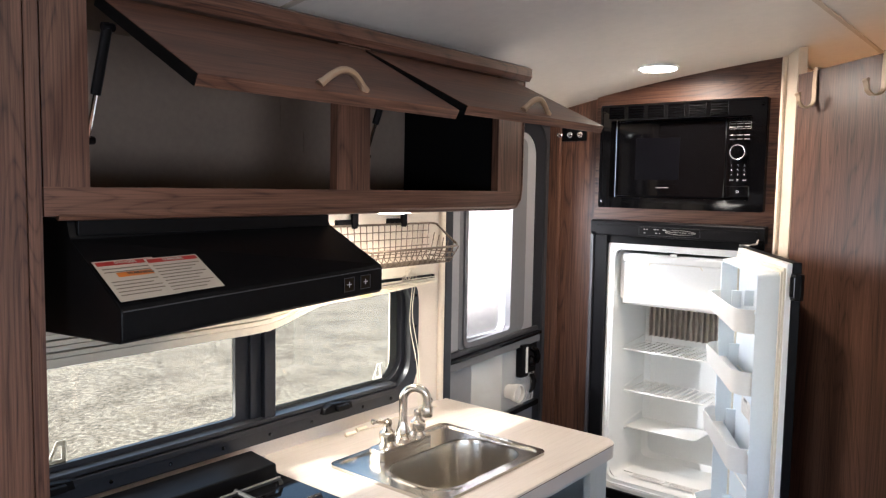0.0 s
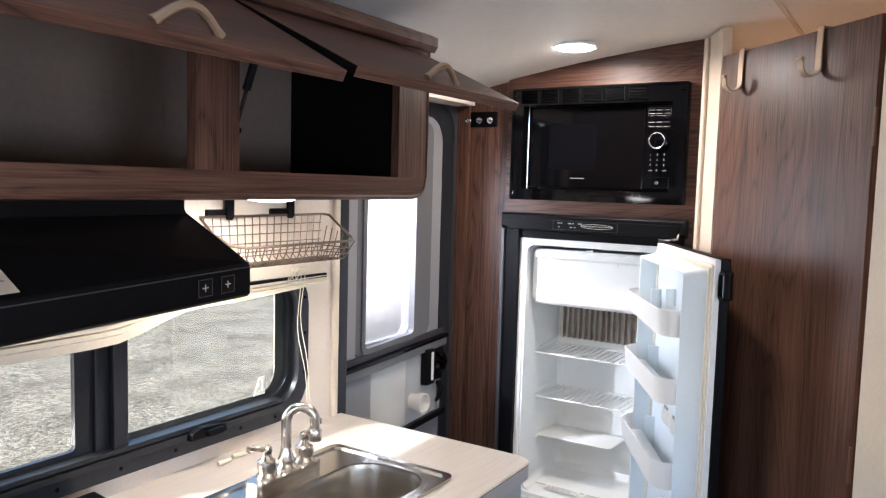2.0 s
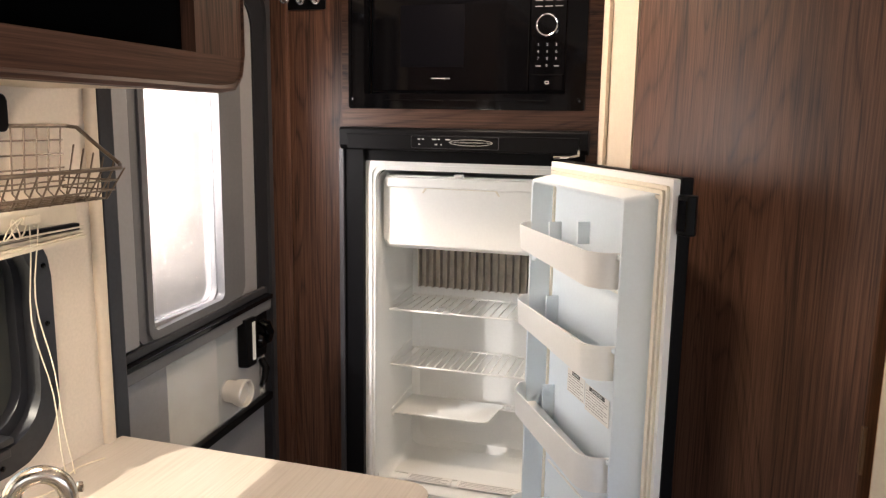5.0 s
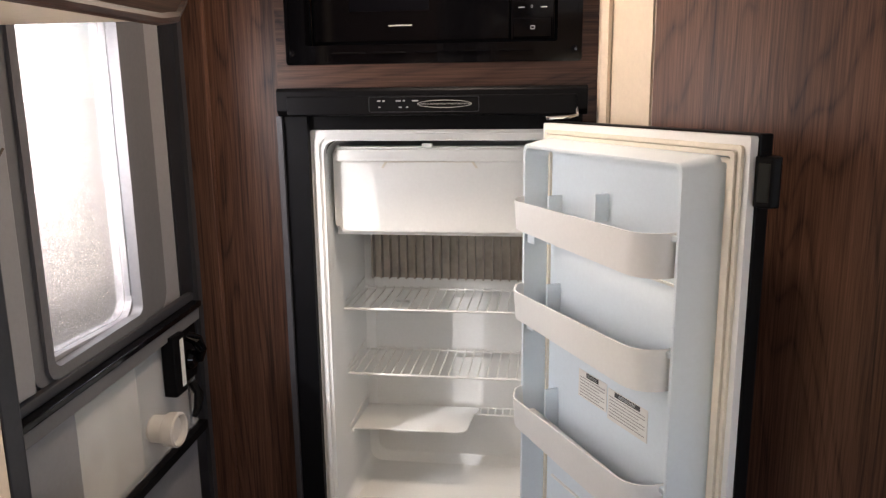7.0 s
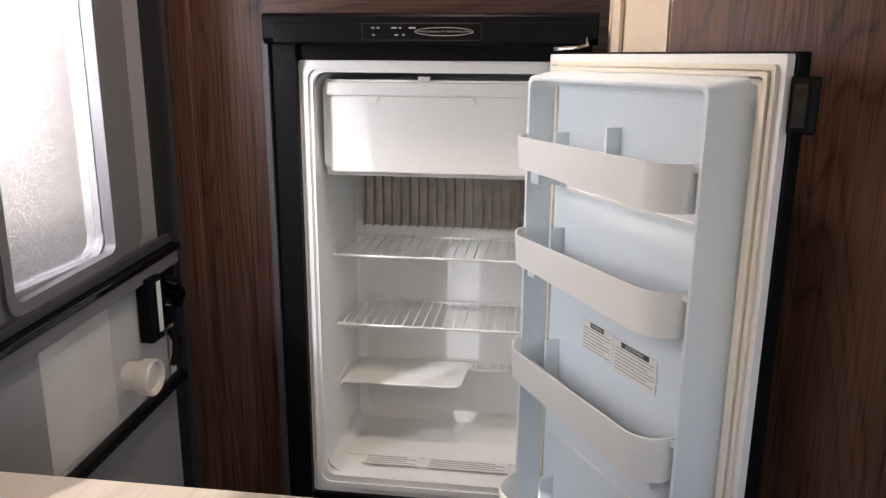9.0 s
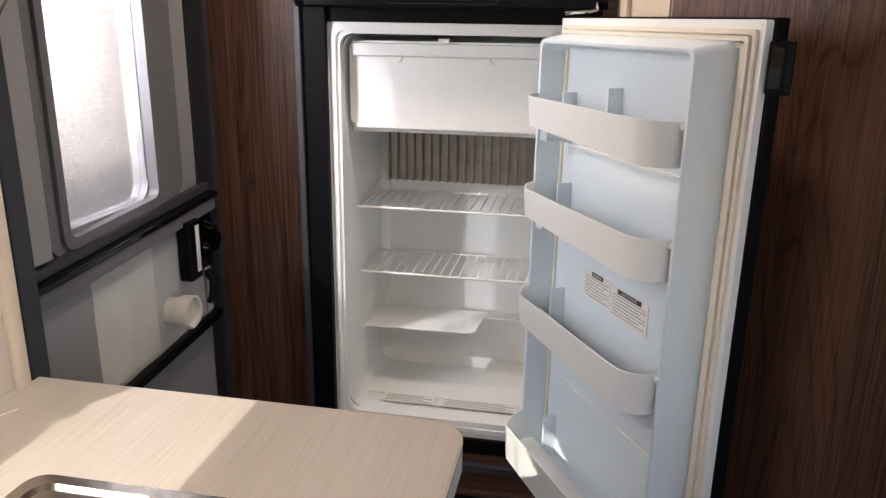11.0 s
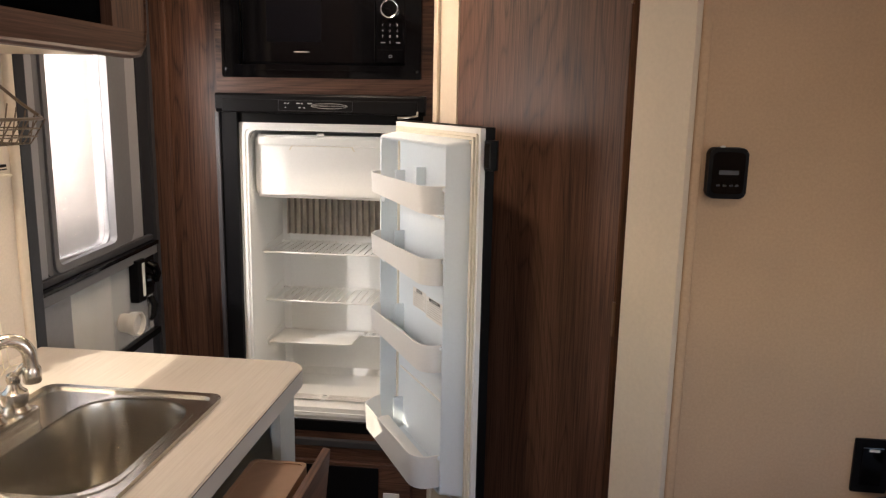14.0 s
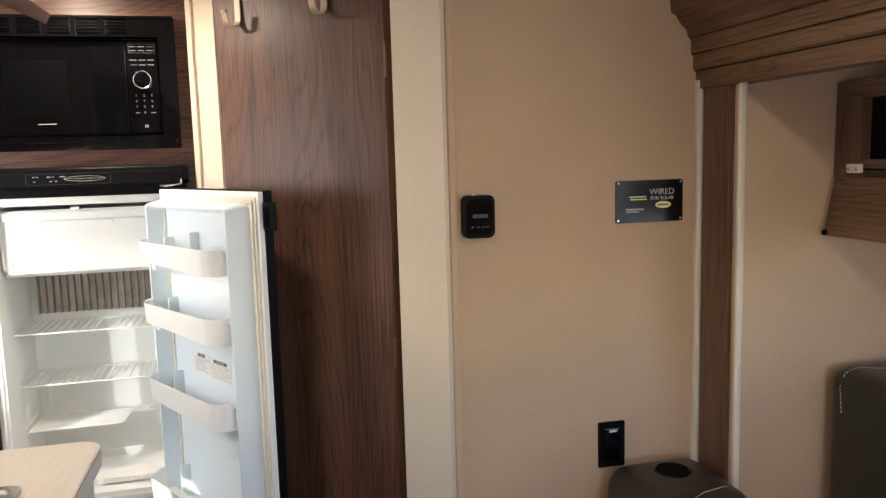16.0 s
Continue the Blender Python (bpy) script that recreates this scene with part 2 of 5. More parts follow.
link(frosted, fb.outputs[0], fl.inputs["Normal"])
link(frosted, fb.outputs[0], fr.inputs["Normal"])
f1, f2 = fn.new("ShaderNodeMixShader"), fn.new("ShaderNodeMixShader")
f1.inputs[0].default_value, f2.inputs[0].default_value = 0.45, 0.40
link(frosted, fl.outputs[0], f1.inputs[1])
link(frosted, fr.outputs[0], f1.inputs[2])
link(frosted, f1.outputs[0], f2.inputs[1])
link(frosted, ft.outputs[0], f2.inputs[2])
link(frosted, f2.outputs[0], fn["Material Output"].inputs[0])

clear = mat("clear_acrylic", (0.9, 0.9, 0.88), 0.08)
bsdf(clear).inputs["Alpha"].default_value = 0.28
milky = mat("milky_plastic", (0.80, 0.77, 0.70), 0.3)
bsdf(milky).inputs["Alpha"].default_value = 0.5

gravel = mat("sunlit_gravel", (0.36, 0.33, 0.28), 0.9)
gv = node(gravel, "ShaderNodeTexVoronoi", Scale=34.0)
gw = node(gravel, "ShaderNodeTexVoronoi", Scale=110.0)
gz = node(gravel, "ShaderNodeTexNoise", Scale=1.6, Detail=7.0)
for n in (gv, gw, gz):
    link(gravel, coords(gravel), n.inputs["Vector"])


def tint(m, a, c):
    n = m.node_tree.nodes.new("ShaderNodeMix")
    n.data_type, n.blend_type = "RGBA", "MULTIPLY"
    n.inputs[0].default_value = 1.0
    link(m, a, n.inputs[6])
    link(m, c, n.inputs[7])
    return n.outputs[2]


stones = ramp(gravel, gv.outputs["Color"], [(0.18, (0.19, 0.158, 0.108)), (0.5, (0.34, 0.288, 0.203)), (0.82, (0.52, 0.46, 0.35))])
grit = ramp(gravel, gw.outputs["Color"], [(0.2, (0.55, 0.54, 0.52)), (0.8, (1.0, 1.0, 1.0))])
patches = ramp(gravel, gz.outputs[0], [(0.36, (0.64, 0.62, 0.59)), (0.58, (1, 1, 1))])
link(gravel, tint(gravel, tint(gravel, stones, grit), patches), bsdf(gravel).inputs["Base Color"])
bump(gravel, gv.outputs["Distance"], 0.35, -0.015)

# ---------------------------------------------------------------- building helpers
MW = {}


def PX(a, b, c):
    return (c, a, b)


def PY(a, b, c):
    return (a, c, b)


def PZ(a, b, c):
    return (a, b, c)


def thing(name, m, label, category, group="", kind=""):
    if not isinstance(m, Matrix):
        m = Matrix.Translation(m)
    ob = new(name)
    ob.empty_display_size = 0.05
    ob.matrix_world = m
    MW[ob] = m.copy()
    return tagged(ob, label, category, group, kind)


def mesh_of(name, bm, material, smooth=False):
    bmesh.ops.recalc_face_normals(bm, faces=bm.faces)
    me = bpy.data.meshes.new(name)
    bm.to_mesh(me)
    bm.free()
    me.materials.append(material)
    if smooth:
        me.shade_smooth()
        me.set_sharp_from_angle(angle=radians(35))
    return me


def part(name, bm, material, parent, label="", local=False, smooth=False):
    """One mesh under a thing or under a part. Built in world metres, or in the parent's own axes."""
    if not local:
        bm.transform(MW[parent].inverted())
    ob = new(name, mesh_of(name, bm, material, smooth))
    ob.parent = parent
    MW[ob] = MW[parent]
    return tagged(ob, label)


def solo(name, bm, material, at, label, category="", kind="", group="", smooth=False):
    bm.transform(Matrix.Translation(-Vector(at)))
    ob = new(name, mesh_of(name, bm, material, smooth))
    ob.location = at
    MW[ob] = Matrix.Translation(at)
    return tagged(ob, label, category, group, kind)


def B(*boxes, bevel=0.0):
    """A bmesh of boxes (x0, x1, y0, y1, z0, z1), with worn edges if bevel is given."""
    bm = bmesh.new()
    for x0, x1, y0, y1, z0, z1 in boxes:
        m = Matrix.Translation(((x0 + x1) / 2, (y0 + y1) / 2, (z0 + z1) / 2)) @ Matrix.Diagonal((abs(x1 - x0), abs(y1 - y0), abs(z1 - z0), 1))
        bmesh.ops.create_cube(bm, size=1, matrix=m)
    if bevel:
        bmesh.ops.bevel(bm, geom=bm.edges[:], offset=bevel, segments=2, affect="EDGES", profile=0.6)
    return bm


def rrect(a0, a1, b0, b1, r, n=5):
    """Outline of a rectangle with rounded corners; r may be four radii, from the corner (a1, b0) round anticlockwise."""
    rs = r if isinstance(r, (tuple, list)) else (r,) * 4
    out = []
    for (ca, cb, start), rad in zip(((a1, b0, -90), (a1, b1, 0), (a0, b1, 90), (a0, b0, 180)), rs):
        sa = -1 if ca == a1 else 1
        sb = -1 if cb == b1 else 1
        for i in range(n + 1):
            g = radians(start + 90 * i / n)
            out.append((ca + sa * rad + rad * math.cos(g), cb + sb * rad + rad * math.sin(g)))
    return out


def extr(bm, pts, m, c0, c1):
    lo = [bm.verts.new(m(a, b, c0)) for a, b in pts]
    hi = [bm.verts.new(m(a, b, c1)) for a, b in pts]
    bm.faces.new(lo[::-1])
    bm.faces.new(hi)
    for i in range(len(pts)):
        j = (i + 1) % len(pts)
        bm.faces.new((lo[i], lo[j], hi[j], hi[i]))
    return bm


def prism(pts, m, c0, c1, bevel=0.0):
    bm = extr(bmesh.new(), pts, m, c0, c1)
    if bevel:
        bmesh.ops.bevel(bm, geom=bm.edges[:], offset=bevel, segments=2, affect="EDGES", profile=0.6)
    return bm


def ring(outer, inner, m, c0, c1, bm=None):
    bm = bm or bmesh.new()
    loops = [[bm.verts.new(m(a, b, c)) for a, b in pts] for pts in (outer, inner) for c in (c0, c1)]
    o0, o1, i0, i1 = loops
    n = len(outer)
    for i in range(n):
        j = (i + 1) % n
        for q in ((o0[i], o0[j], o1[j], o1[i]), (i0[j], i0[i], i1[i], i1[j]), (o1[i], o1[j], i1[j], i1[i]), (o0[j], o0[i], i0[i], i0[j])):
            bm.faces.new(q)
    return bm


def tube(pts, r, seg=8, bm=None, closed=False):
    """A round rod along points; r may be one radius or one for each point."""
    bm = bm or bmesh.new()
    P = [Vector(p) for p in pts]
    n = len(P)
    rs = r if isinstance(r, (list, tuple)) else [r] * n
    rings, up = [], None
    for i, p in enumerate(P):
        d = (P[(i + 1) % n] - P[i - 1]) if closed else (P[min(i + 1, n - 1)] - P[max(i - 1, 0)])
        d.normalize()
        if up is None:
            up = Vector((0, 0, 1)) if abs(d.z) < 0.9 else Vector((1, 0, 0))
        side = d.cross(up).normalized()
        up = side.cross(d).normalized()
        rings.append([bm.verts.new(p + rs[i] * (math.cos(2 * math.pi * k / seg) * side + math.sin(2 * math.pi * k / seg) * up)) for k in range(seg)])
    for i in range(n if closed else n - 1):
        a, b = rings[i], rings[(i + 1) % n]
        for k in range(seg):
            bm.faces.new((a[k], a[(k + 1) % seg], b[(k + 1) % seg], b[k]))
    if not closed:
        bm.faces.new(rings[0][::-1])
        bm.faces.new(rings[-1])
    return bm


def lathe(profile, at, axis="z", seg=24, bm=None):
    """Turns (radius, height) pairs round an axis through at."""
    bm = bm or bmesh.new()
    at = Vector(at)
    rings = []
    for r, h in profile:
        row = []
        for k in range(seg):
            g = 2 * math.pi * k / seg
            c, s = r * math.cos(g), r * math.sin(g)
            row.append(bm.verts.new(at + Vector({"z": (c, s, h), "x": (h, c, s), "y": (c, h, s)}[axis])))
        rings.append(row)
    for a, b in zip(rings, rings[1:]):
        for k in range(seg):
            bm.faces.new((a[k], a[(k + 1) % seg], b[(k + 1) % seg], b[k]))
    bm.faces.new(rings[0][::-1])
    bm.faces.new(rings[-1])
    return bm


def arc(p0, p1, lift, n=12):
    """Points of a bow from p0 to p1 that rises by the vector lift."""
    p0, p1, lift = Vector(p0), Vector(p1), Vector(lift)
    return [p0.lerp(p1, i / n) + lift * math.sin(math.pi * i / n) for i in range(n + 1)]


def words(name, text, size, m, material, parent, label="", spread=1.0):
    cu = bpy.data.curves.new(name, "FONT")
    cu.body, cu.size, cu.align_x, cu.align_y, cu.extrude = text, size, "CENTER", "CENTER", 0.0003
    tmp = bpy.data.objects.new(name, cu)
    me = bpy.data.meshes.new_from_object(tmp)
    bpy.data.objects.remove(tmp)
    me.transform(MW[parent].inverted() @ m @ Matrix.Diagonal((spread, 1, 1, 1)))
    me.materials.clear()
    me.materials.append(material)
    ob = new(name, me)
    ob.parent = parent
    MW[ob] = MW[parent]
    return tagged(ob, label)


def ceil_z(x):
    return 2.0 - 0.0825 * (x - 0.07) ** 2


# ---------------------------------------------------------------- the shell
WX = -1.20          # inner face of the kitchen wall
DX = -1.26          # face of the entry door
BY = 1.885          # face of the beige wall

solo("ground", B((-400, 400, -400, 400, -0.95, -0.75)), gravel, (0, 0, -0.75), "pale sunlit gravel ground around the trailer", kind="structure")
solo("floor", B((-1.32, 1.45, -1.75, 3.2, -0.05, 0.0)), floor_mat, (0, 0, 0), "dark brown wood-look vinyl floor", kind="structure")

bm = bmesh.new()
N = 28
rows = []
for i in range(N + 1):
    x = -1.34 + 2.82 * i / N
    rows.append([bm.verts.new((x, y, ceil_z(x) + dz)) for y, dz in ((-1.78, 0), (3.2, 0), (3.2, 0.06), (-1.78, 0.06))])
for a, b in zip(rows, rows[1:]):
    for k in range(4):
        bm.faces.new((a[k], a[(k + 1) % 4], b[(k + 1) % 4], b[k]))
bm.faces.new(rows[0]), bm.faces.new(rows[-1])
solo("ceiling", bm, ceiling_white, (0, 0, 2.0), "curved cream-white ceiling panels", kind="structure", smooth=True)


def ceiling_batten(y0, y1, x0, x1, name):
    bm = bmesh.new()
    n = 14
    rows = []
    for i in range(n + 1):
        x = x0 + (x1 - x0) * i / n
        z = ceil_z(x)
        rows.append([bm.verts.new((x, y, z + dz)) for y, dz in ((y0, 0.002), (y1, 0.002), (y1, -0.003), (y0, -0.003))])
    for a, b in zip(rows, rows[1:]):
        for k in range(4):
            bm.faces.new((a[k], a[(k + 1) % 4], b[(k + 1) % 4], b[k]))
    bm.faces.new(rows[0]), bm.faces.new(rows[-1])
    solo(name, bm, trim_white, ((x0 + x1) / 2, y0, 1.99), "thin cream batten over a ceiling seam", kind="structure")


ceiling_batten(0.998, 1.012, -1.18, 1.4, "ceiling_trim_1")
x = -0.215
solo("ceiling_trim_2", B((x - 0.006, x + 0.006, 1.02, 2.9, ceil_z(x) - 0.003, ceil_z(x) + 0.002)), trim_white, (x, 2, 1.99), "thin cream batten over a ceiling seam", kind="structure")

# kitchen wall with the window and the entry door left open
WY0, WY1, WZ0, WZ1 = 0.30, 1.645, 0.975, 1.31
solo("wall_west", B((-1.28, WX, -1.75, WY0, -0.05, 1.94), (-1.28, WX, WY0, WY1, -0.05, WZ0), (-1.28, WX, WY0, WY1, WZ1, 1.94),
                    (-1.28, WX, WY1, 1.800, -0.05, 1.94), (-1.30, WX, 1.800, 2.50, 1.81, 1.94), (-1.37, -1.34, 2.49, 3.2, -0.05, 1.94)),
     wallpaper_light, (WX, 1, 0), "pale cream wallpapered kitchen wall", kind="structure")
solo("trim_west", prism(rrect(-1.203, -1.188, 1.775, 1.797, 0.006, 3), PZ, 0.0, 1.84), trim_white, (WX, 1.78, 0), "slim cream moulding beside the entry door", kind="structure", smooth=True)
# fridge surround: cabinet face with openings, and the set-back side panel
fx0, fx1, FY = -1.078, -0.452, 2.512


def arch_panel(x0, x1, z0, y0, y1):
    pts = [(x0, z0), (x1, z0)] + [(x1 + (x0 - x1) * i / 8, ceil_z(x1 + (x0 - x1) * i / 8) + 0.004) for i in range(9)]
    return prism(pts, PY, y0, y1)


bm = arch_panel(fx0, fx1, 1.852, FY, FY + 0.02)
for bx in ((fx0, -1.042, FY, FY + 0.02, 0.05, 1.852), (-0.494, fx1, FY, FY + 0.02, 0.05, 1.852), (-1.042, -0.494, FY, FY + 0.02, 1.43, 1.505), (-1.042, -0.494, FY, FY + 0.02, 0.05, 0.44)):
    q = B(bx)
    me = bpy.data.meshes.new("t")
    q.to_mesh(me)
    bm.from_mesh(me)
solo("wall_north_1", bm, walnut_x, (-0.77, FY, 0), "walnut-look surround of the fridge and microwave", kind="structure")
solo("wall_north_2", arch_panel(-1.345, fx0, 0.0, FY + 0.022, FY + 0.042), walnut_z, (-1.18, FY, 0), "walnut-look panel between the entry door and the fridge", kind="structure")
solo("wall_north_3", B((-1.30, -0.40, 3.14, 3.2, 0, 1.97), (-0.452, -0.432, FY + 0.02, 3.14, 0, 1.97)), wallpaper, (-0.8, 3.16, 0), "plain wall behind the fridge cabinet", kind="structure")
solo("trim_panel_edge", B((-1.300, -1.232, FY + 0.004, FY + 0.0215, 0.0, 1.84), bevel=0.003), walnut_z, (-1.26, FY, 0), "narrow walnut-look batten beside the entry door", kind="structure")
# beige wall, bathroom shell
solo("wall_north_4", B((0.128, 0.80, BY, BY + 0.04, 0, ceil_z(0.6))), wallpaper, (0.45, BY, 0), "beige linen-textured wall with thermostat and sign", kind="structure")
solo("wall_bathroom", B((0.80, 0.84, BY, 3.2, 0, 1.96), (-0.43, 0.84, 3.16, 3.2, 0, 2.0)), wallpaper, (0.3, 3.16, 0), "plain beige bathroom walls", kind="structure")
# post and jambs of the bathroom door
post = bmesh.new()
extr(post, [(-0.452, 2.508), (-0.436, 2.495), (-0.372, 2.372), (-0.352, 2.392), (-0.415, 2.53), (-0.452, 2.53)], PZ, 0.0, 1.978)
solo("trim_post", post, trim_white, (-0.42, 2.45, 0), "cream post beside the bathroom door", kind="structure")
solo("trim_post_bead", prism([(-0.449, 2.504), (-0.437, 2.492), (-0.430, 2.480), (-0.437, 2.474), (-0.448, 2.488)], PZ, 0.0, 1.972), trim_white, (-0.44, 2.49, 0), "cream bead on the post", kind="structure")
jamb = bmesh.new()
extr(jamb, [(0.026, 1.958), (0.118, 1.868), (0.138, 1.884), (0.138, 1.93), (0.040, 1.99)], PZ, 0.0, 1.995)
solo("trim_jamb", jamb, trim_white, (0.08, 1.92, 0), "broad cream jamb of the bathroom door", kind="structure")
solo("trim_jamb_bead", prism(rrect(0.130, 0.150, 1.872, 1.888, 0.006, 3), PZ, 0, 1.99), wallpaper, (0.14, 1.88, 0), "slim beige bead along the wall", kind="structure", smooth=True)
solo("trim_corner_bead", prism(rrect(0.748, 0.762, 1.868, 1.888, 0.005, 3), PZ, 0, 1.62), trim_white, (0.755, 1.88, 0), "slim cream corner bead", kind="structure", smooth=True)

# slide-out: pilaster, end wall, outer wall with an added, unseen window opening, cornice
solo("wall_slide_end", B((0.80, 1.45, 1.735, 1.78, 0, 1.95), (0.764, 0.80, 1.735, 1.7465, 0, 1.598)), wallpaper, (1.1, 1.74, 0), "beige end wall of the slide-out", kind="structure")
solo("wall_slide_ceiling", B((0.80, 1.45, -1.75, 1.735, 1.66, 1.70)), ceiling_white, (1.1, 0, 1.66), "white ceiling of the slide-out", kind="structure")
solo("wall_east", B((1.40, 1.45, -1.75, -0.30, 0, 1.95), (1.40, 1.45, 1.00, 1.735, 0, 1.95), (1.40, 1.45, -0.30, 1.00, 0, 1.02), (1.40, 1.45, -0.30, 1.00, 1.58, 1.95),
                    (0.80, 0.84, -1.75, 1.735, 1.70, 1.96)), wallpaper, (1.42, 0, 0), "beige outer wall of the slide-out", kind="structure")
# unseen rear wall; its opening is made up for the fill lamp
solo("wall_south", B((-1.28, -0.55, -1.80, -1.75, 0, 1.97), (0.75, 1.45, -1.80, -1.75, 0, 1.97), (-0.55, 0.75, -1.80, -1.75, 0, 1.05), (-0.55, 0.75, -1.80, -1.75, 1.62, 2.0)), wallpaper, (0, -1.77, 0), "plain beige rear wall", kind="structure")
pil = B((0.762, 0.80, 1.747, 1.868, 0, 1.60), bevel=0.002)
solo("trim_pilaster", pil, oak_z, (0.78, 1.8, 0), "brown wood-grain corner trim of the slide-out", kind="structure")
solo("trim_pilaster_bead", B((0.757, 0.762, 1.757, 1.765, 0, 1.60)), oak_z, (0.76, 1.76, 0), "wood-grain corner strip", kind="structure")
solo("trim_slide_bead", prism(rrect(0.760, 0.779, 1.722, 1.735, 0.005, 3), PZ, 0, 1.60), trim_white, (0.80, 1.73, 0), "slim beige bead of the slide-out wall", kind="structure", smooth=True)

# ---------------------------------------------------------------- kitchen window
win = thing("window_1", (WX, 1.0, WZ0), "black-framed sliding window over the kitchen counter", "window", kind="structure")
out = rrect(WY0 - 0.02, 1.675, 0.952, 1.33, 0.10)
inn = rrect(WY0 + 0.02, 1.640, 0.992, 1.30, 0.075)
part("window_frame", ring(out, inn, PX, -1.212, -1.188), dark_alu, win, smooth=True)
part("outer_frame", ring(rrect(WY0, 1.645, 0.976, 1.31, 0.08), rrect(WY0 + 0.03, 1.628, 1.008, 1.30, 0.07), PX, -1.245, -1.213), dark_alu, win, smooth=True)
part("bottom_track", B((-1.213, -1.180, WY0 + 0.02, 1.57, 0.984, 0.997), (-1.213, -1.184, WY0 + 0.02, 1.58, 1.000, 1.010), bevel=0.002), dark_alu, win)
part("mullion", B((-1.238, -1.190, 1.128, 1.160, 0.995, 1.31), (-1.230, -1.205, 1.098, 1.128, 1.0, 1.31), bevel=0.003), dark_alu, win)
part("sliding_sash", ring(rrect(WY0 + 0.01, 1.128, 0.998, 1.315, 0.012), rrect(WY0 + 0.05, 1.062, 1.020, 1.30, 0.01), PX, -1.226, -1.214), dark_alu, win)
part("pane", B((-1.222, -1.219, WY0 + 0.03, 1.10, 1.005, 1.31)), glass, win)
part("pane", B((-1.236, -1.233, 1.13, 1.63, 0.99, 1.31)), glass, win)
part("glazing_border", ring(rrect(1.150, 1.640, 0.99, 1.31, (0.07, 0.06, 0.02, 0.02)), rrect(1.175, 1.600, 1.018, 1.30, (0.055, 0.05, 0.005, 0.005)), PX, -1.2325, -1.2305), pane_border, win, "black ceramic border of the pane")
for y in (0.62, 1.34):
    latch = part("latch", prism([(y - 0.05, 0.984), (y + 0.05, 0.984), (y + 0.045, 1.003), (y - 0.02, 1.008), (y - 0.045, 1.0)], PX, -1.182, -1.163, 0.003), black_plastic, win)
    part("latch_knob", B((-1.168, -1.152, y - 0.012, y + 0.030, 0.987, 1.001), bevel=0.003), black_plastic, latch)
for y in (0.75, 0.88, 1.01, 1.14, 1.27, 1.45, 1.56):
    part("screw", lathe([(0.004, 0), (0.004, 0.002), (0.001, 0.003)], (-1.188, y, 0.968), "x", 8), black_gloss, win)
for z in (1.06, 1.16, 1.25):
    part("screw", lathe([(0.004, 0), (0.004, 0.002), (0.001, 0.003)], (-1.188, 1.66, z), "x", 8), black_gloss, win)
for y, w in ((1.548, 0.02), (0.665, 0.02)):
    part("corner_marker", ring([(y - w, 1.018), (y + w * 0.8, 1.018), (y + w * 0.8, 1.062), (y - w * 0.1, 1.062)], [(y - w * 0.55, 1.026), (y + w * 0.4, 1.026), (y + w * 0.4, 1.052), (y, 1.052)], PX, -1.2295, -1.2275), paper, win, "white printed mark on the glass")

# cream pleated blind drawn up under the cabinet
blind = thing("window_blind", (WX, 1.0, 1.34), "cream pleated blind drawn up above the window", "blind")
part("headrail", B((-1.199, -1.155, 0.46, 1.700, 1.312, 1.346), bevel=0.003), blind_cream, blind)
part("rail_slot", B((-1.158, -1.150, 0.46, 1.698, 1.302, 1.312)), black_plastic, blind, "dark slot under the headrail")


def blind_z(y):
    """Lower edge of the gathered blind: it hangs lower towards the pantry."""
    k = min(1.0, max(0.0, (y - 1.08) / 0.22))
    return 1.226 + 0.046 * k * k * (3 - 2 * k) + 0.055 * max(0.0, y - 1.40)


def blind_strip(x0, x1, f0, f1, bm=None):
    """A fold across the window; f0 and f1 are its heights between the lower edge (0) and the headrail (1)."""
    bm = bm or bmesh.new()
    rows = []
    for i in range(26):
        y = 0.46 + 1.247 * i / 25
        za, zb = (blind_z(y) + (1.311 - blind_z(y)) * f for f in (f0, f1))
        rows.append([bm.verts.new(p) for p in ((x0, y, za), (x1, y, za), (x1, y, zb), (x0, y, zb))])
    for a, b in zip(rows, rows[1:]):
        for k in range(4):
            bm.faces.new((a[k], a[(k + 1) % 4], b[(k + 1) % 4], b[k]))
    bm.faces.new(rows[0]), bm.faces.new(rows[-1])
    return bm


bm = bmesh.new()
for i in range(6):
    blind_strip(-1.198, -1.150 - (0.007 if i % 2 else 0.0) + 0.002 * math.sin(i * 2.3), 0.20 + i * 0.13, 0.20 + i * 0.13 + 0.10, bm)
part("pleats", bm, blind_cream, blind)
part("bottom_rail", blind_strip(-1.197, -1.146, 0.0, 0.19), blind_cream, blind)
part("sticker", B((-1.1455, -1.1445, 1.395, 1.435, blind_z(1.41) + 0.002, blind_z(1.41) + 0.009)), gold_ink, blind, "small yellow sticker")
part("cord_stop", B((-1.152, -1.143, 1.590, 1.618, 1.322, 1.334), bevel=0.002), blind_cream, blind)
for k, (dy, end) in enumerate(((0.0, 0.925), (0.012, 0.930))):
    pts = [(-1.146 - 0.01 * math.sin(i * 0.4), 1.600 + dy + 0.028 * (i / 14) ** 2 + 0.004 * math.sin(i * 0.9 + k), 1.325 - (1.325 - end) * i / 14) for i in range(15)]
    part("cord", tube(pts, 0.0010, 5), cord_mat, blind)
part("cord", tube([(-1.147, 1.58 + 0.03 * math.cos(a) * (1 - a / 14), 1.318 + 0.014 * math.sin(a * 1.4)) for a in np.linspace(0, 12, 40)], 0.0012, 5), cord_mat, blind, "knotted loop of cord")
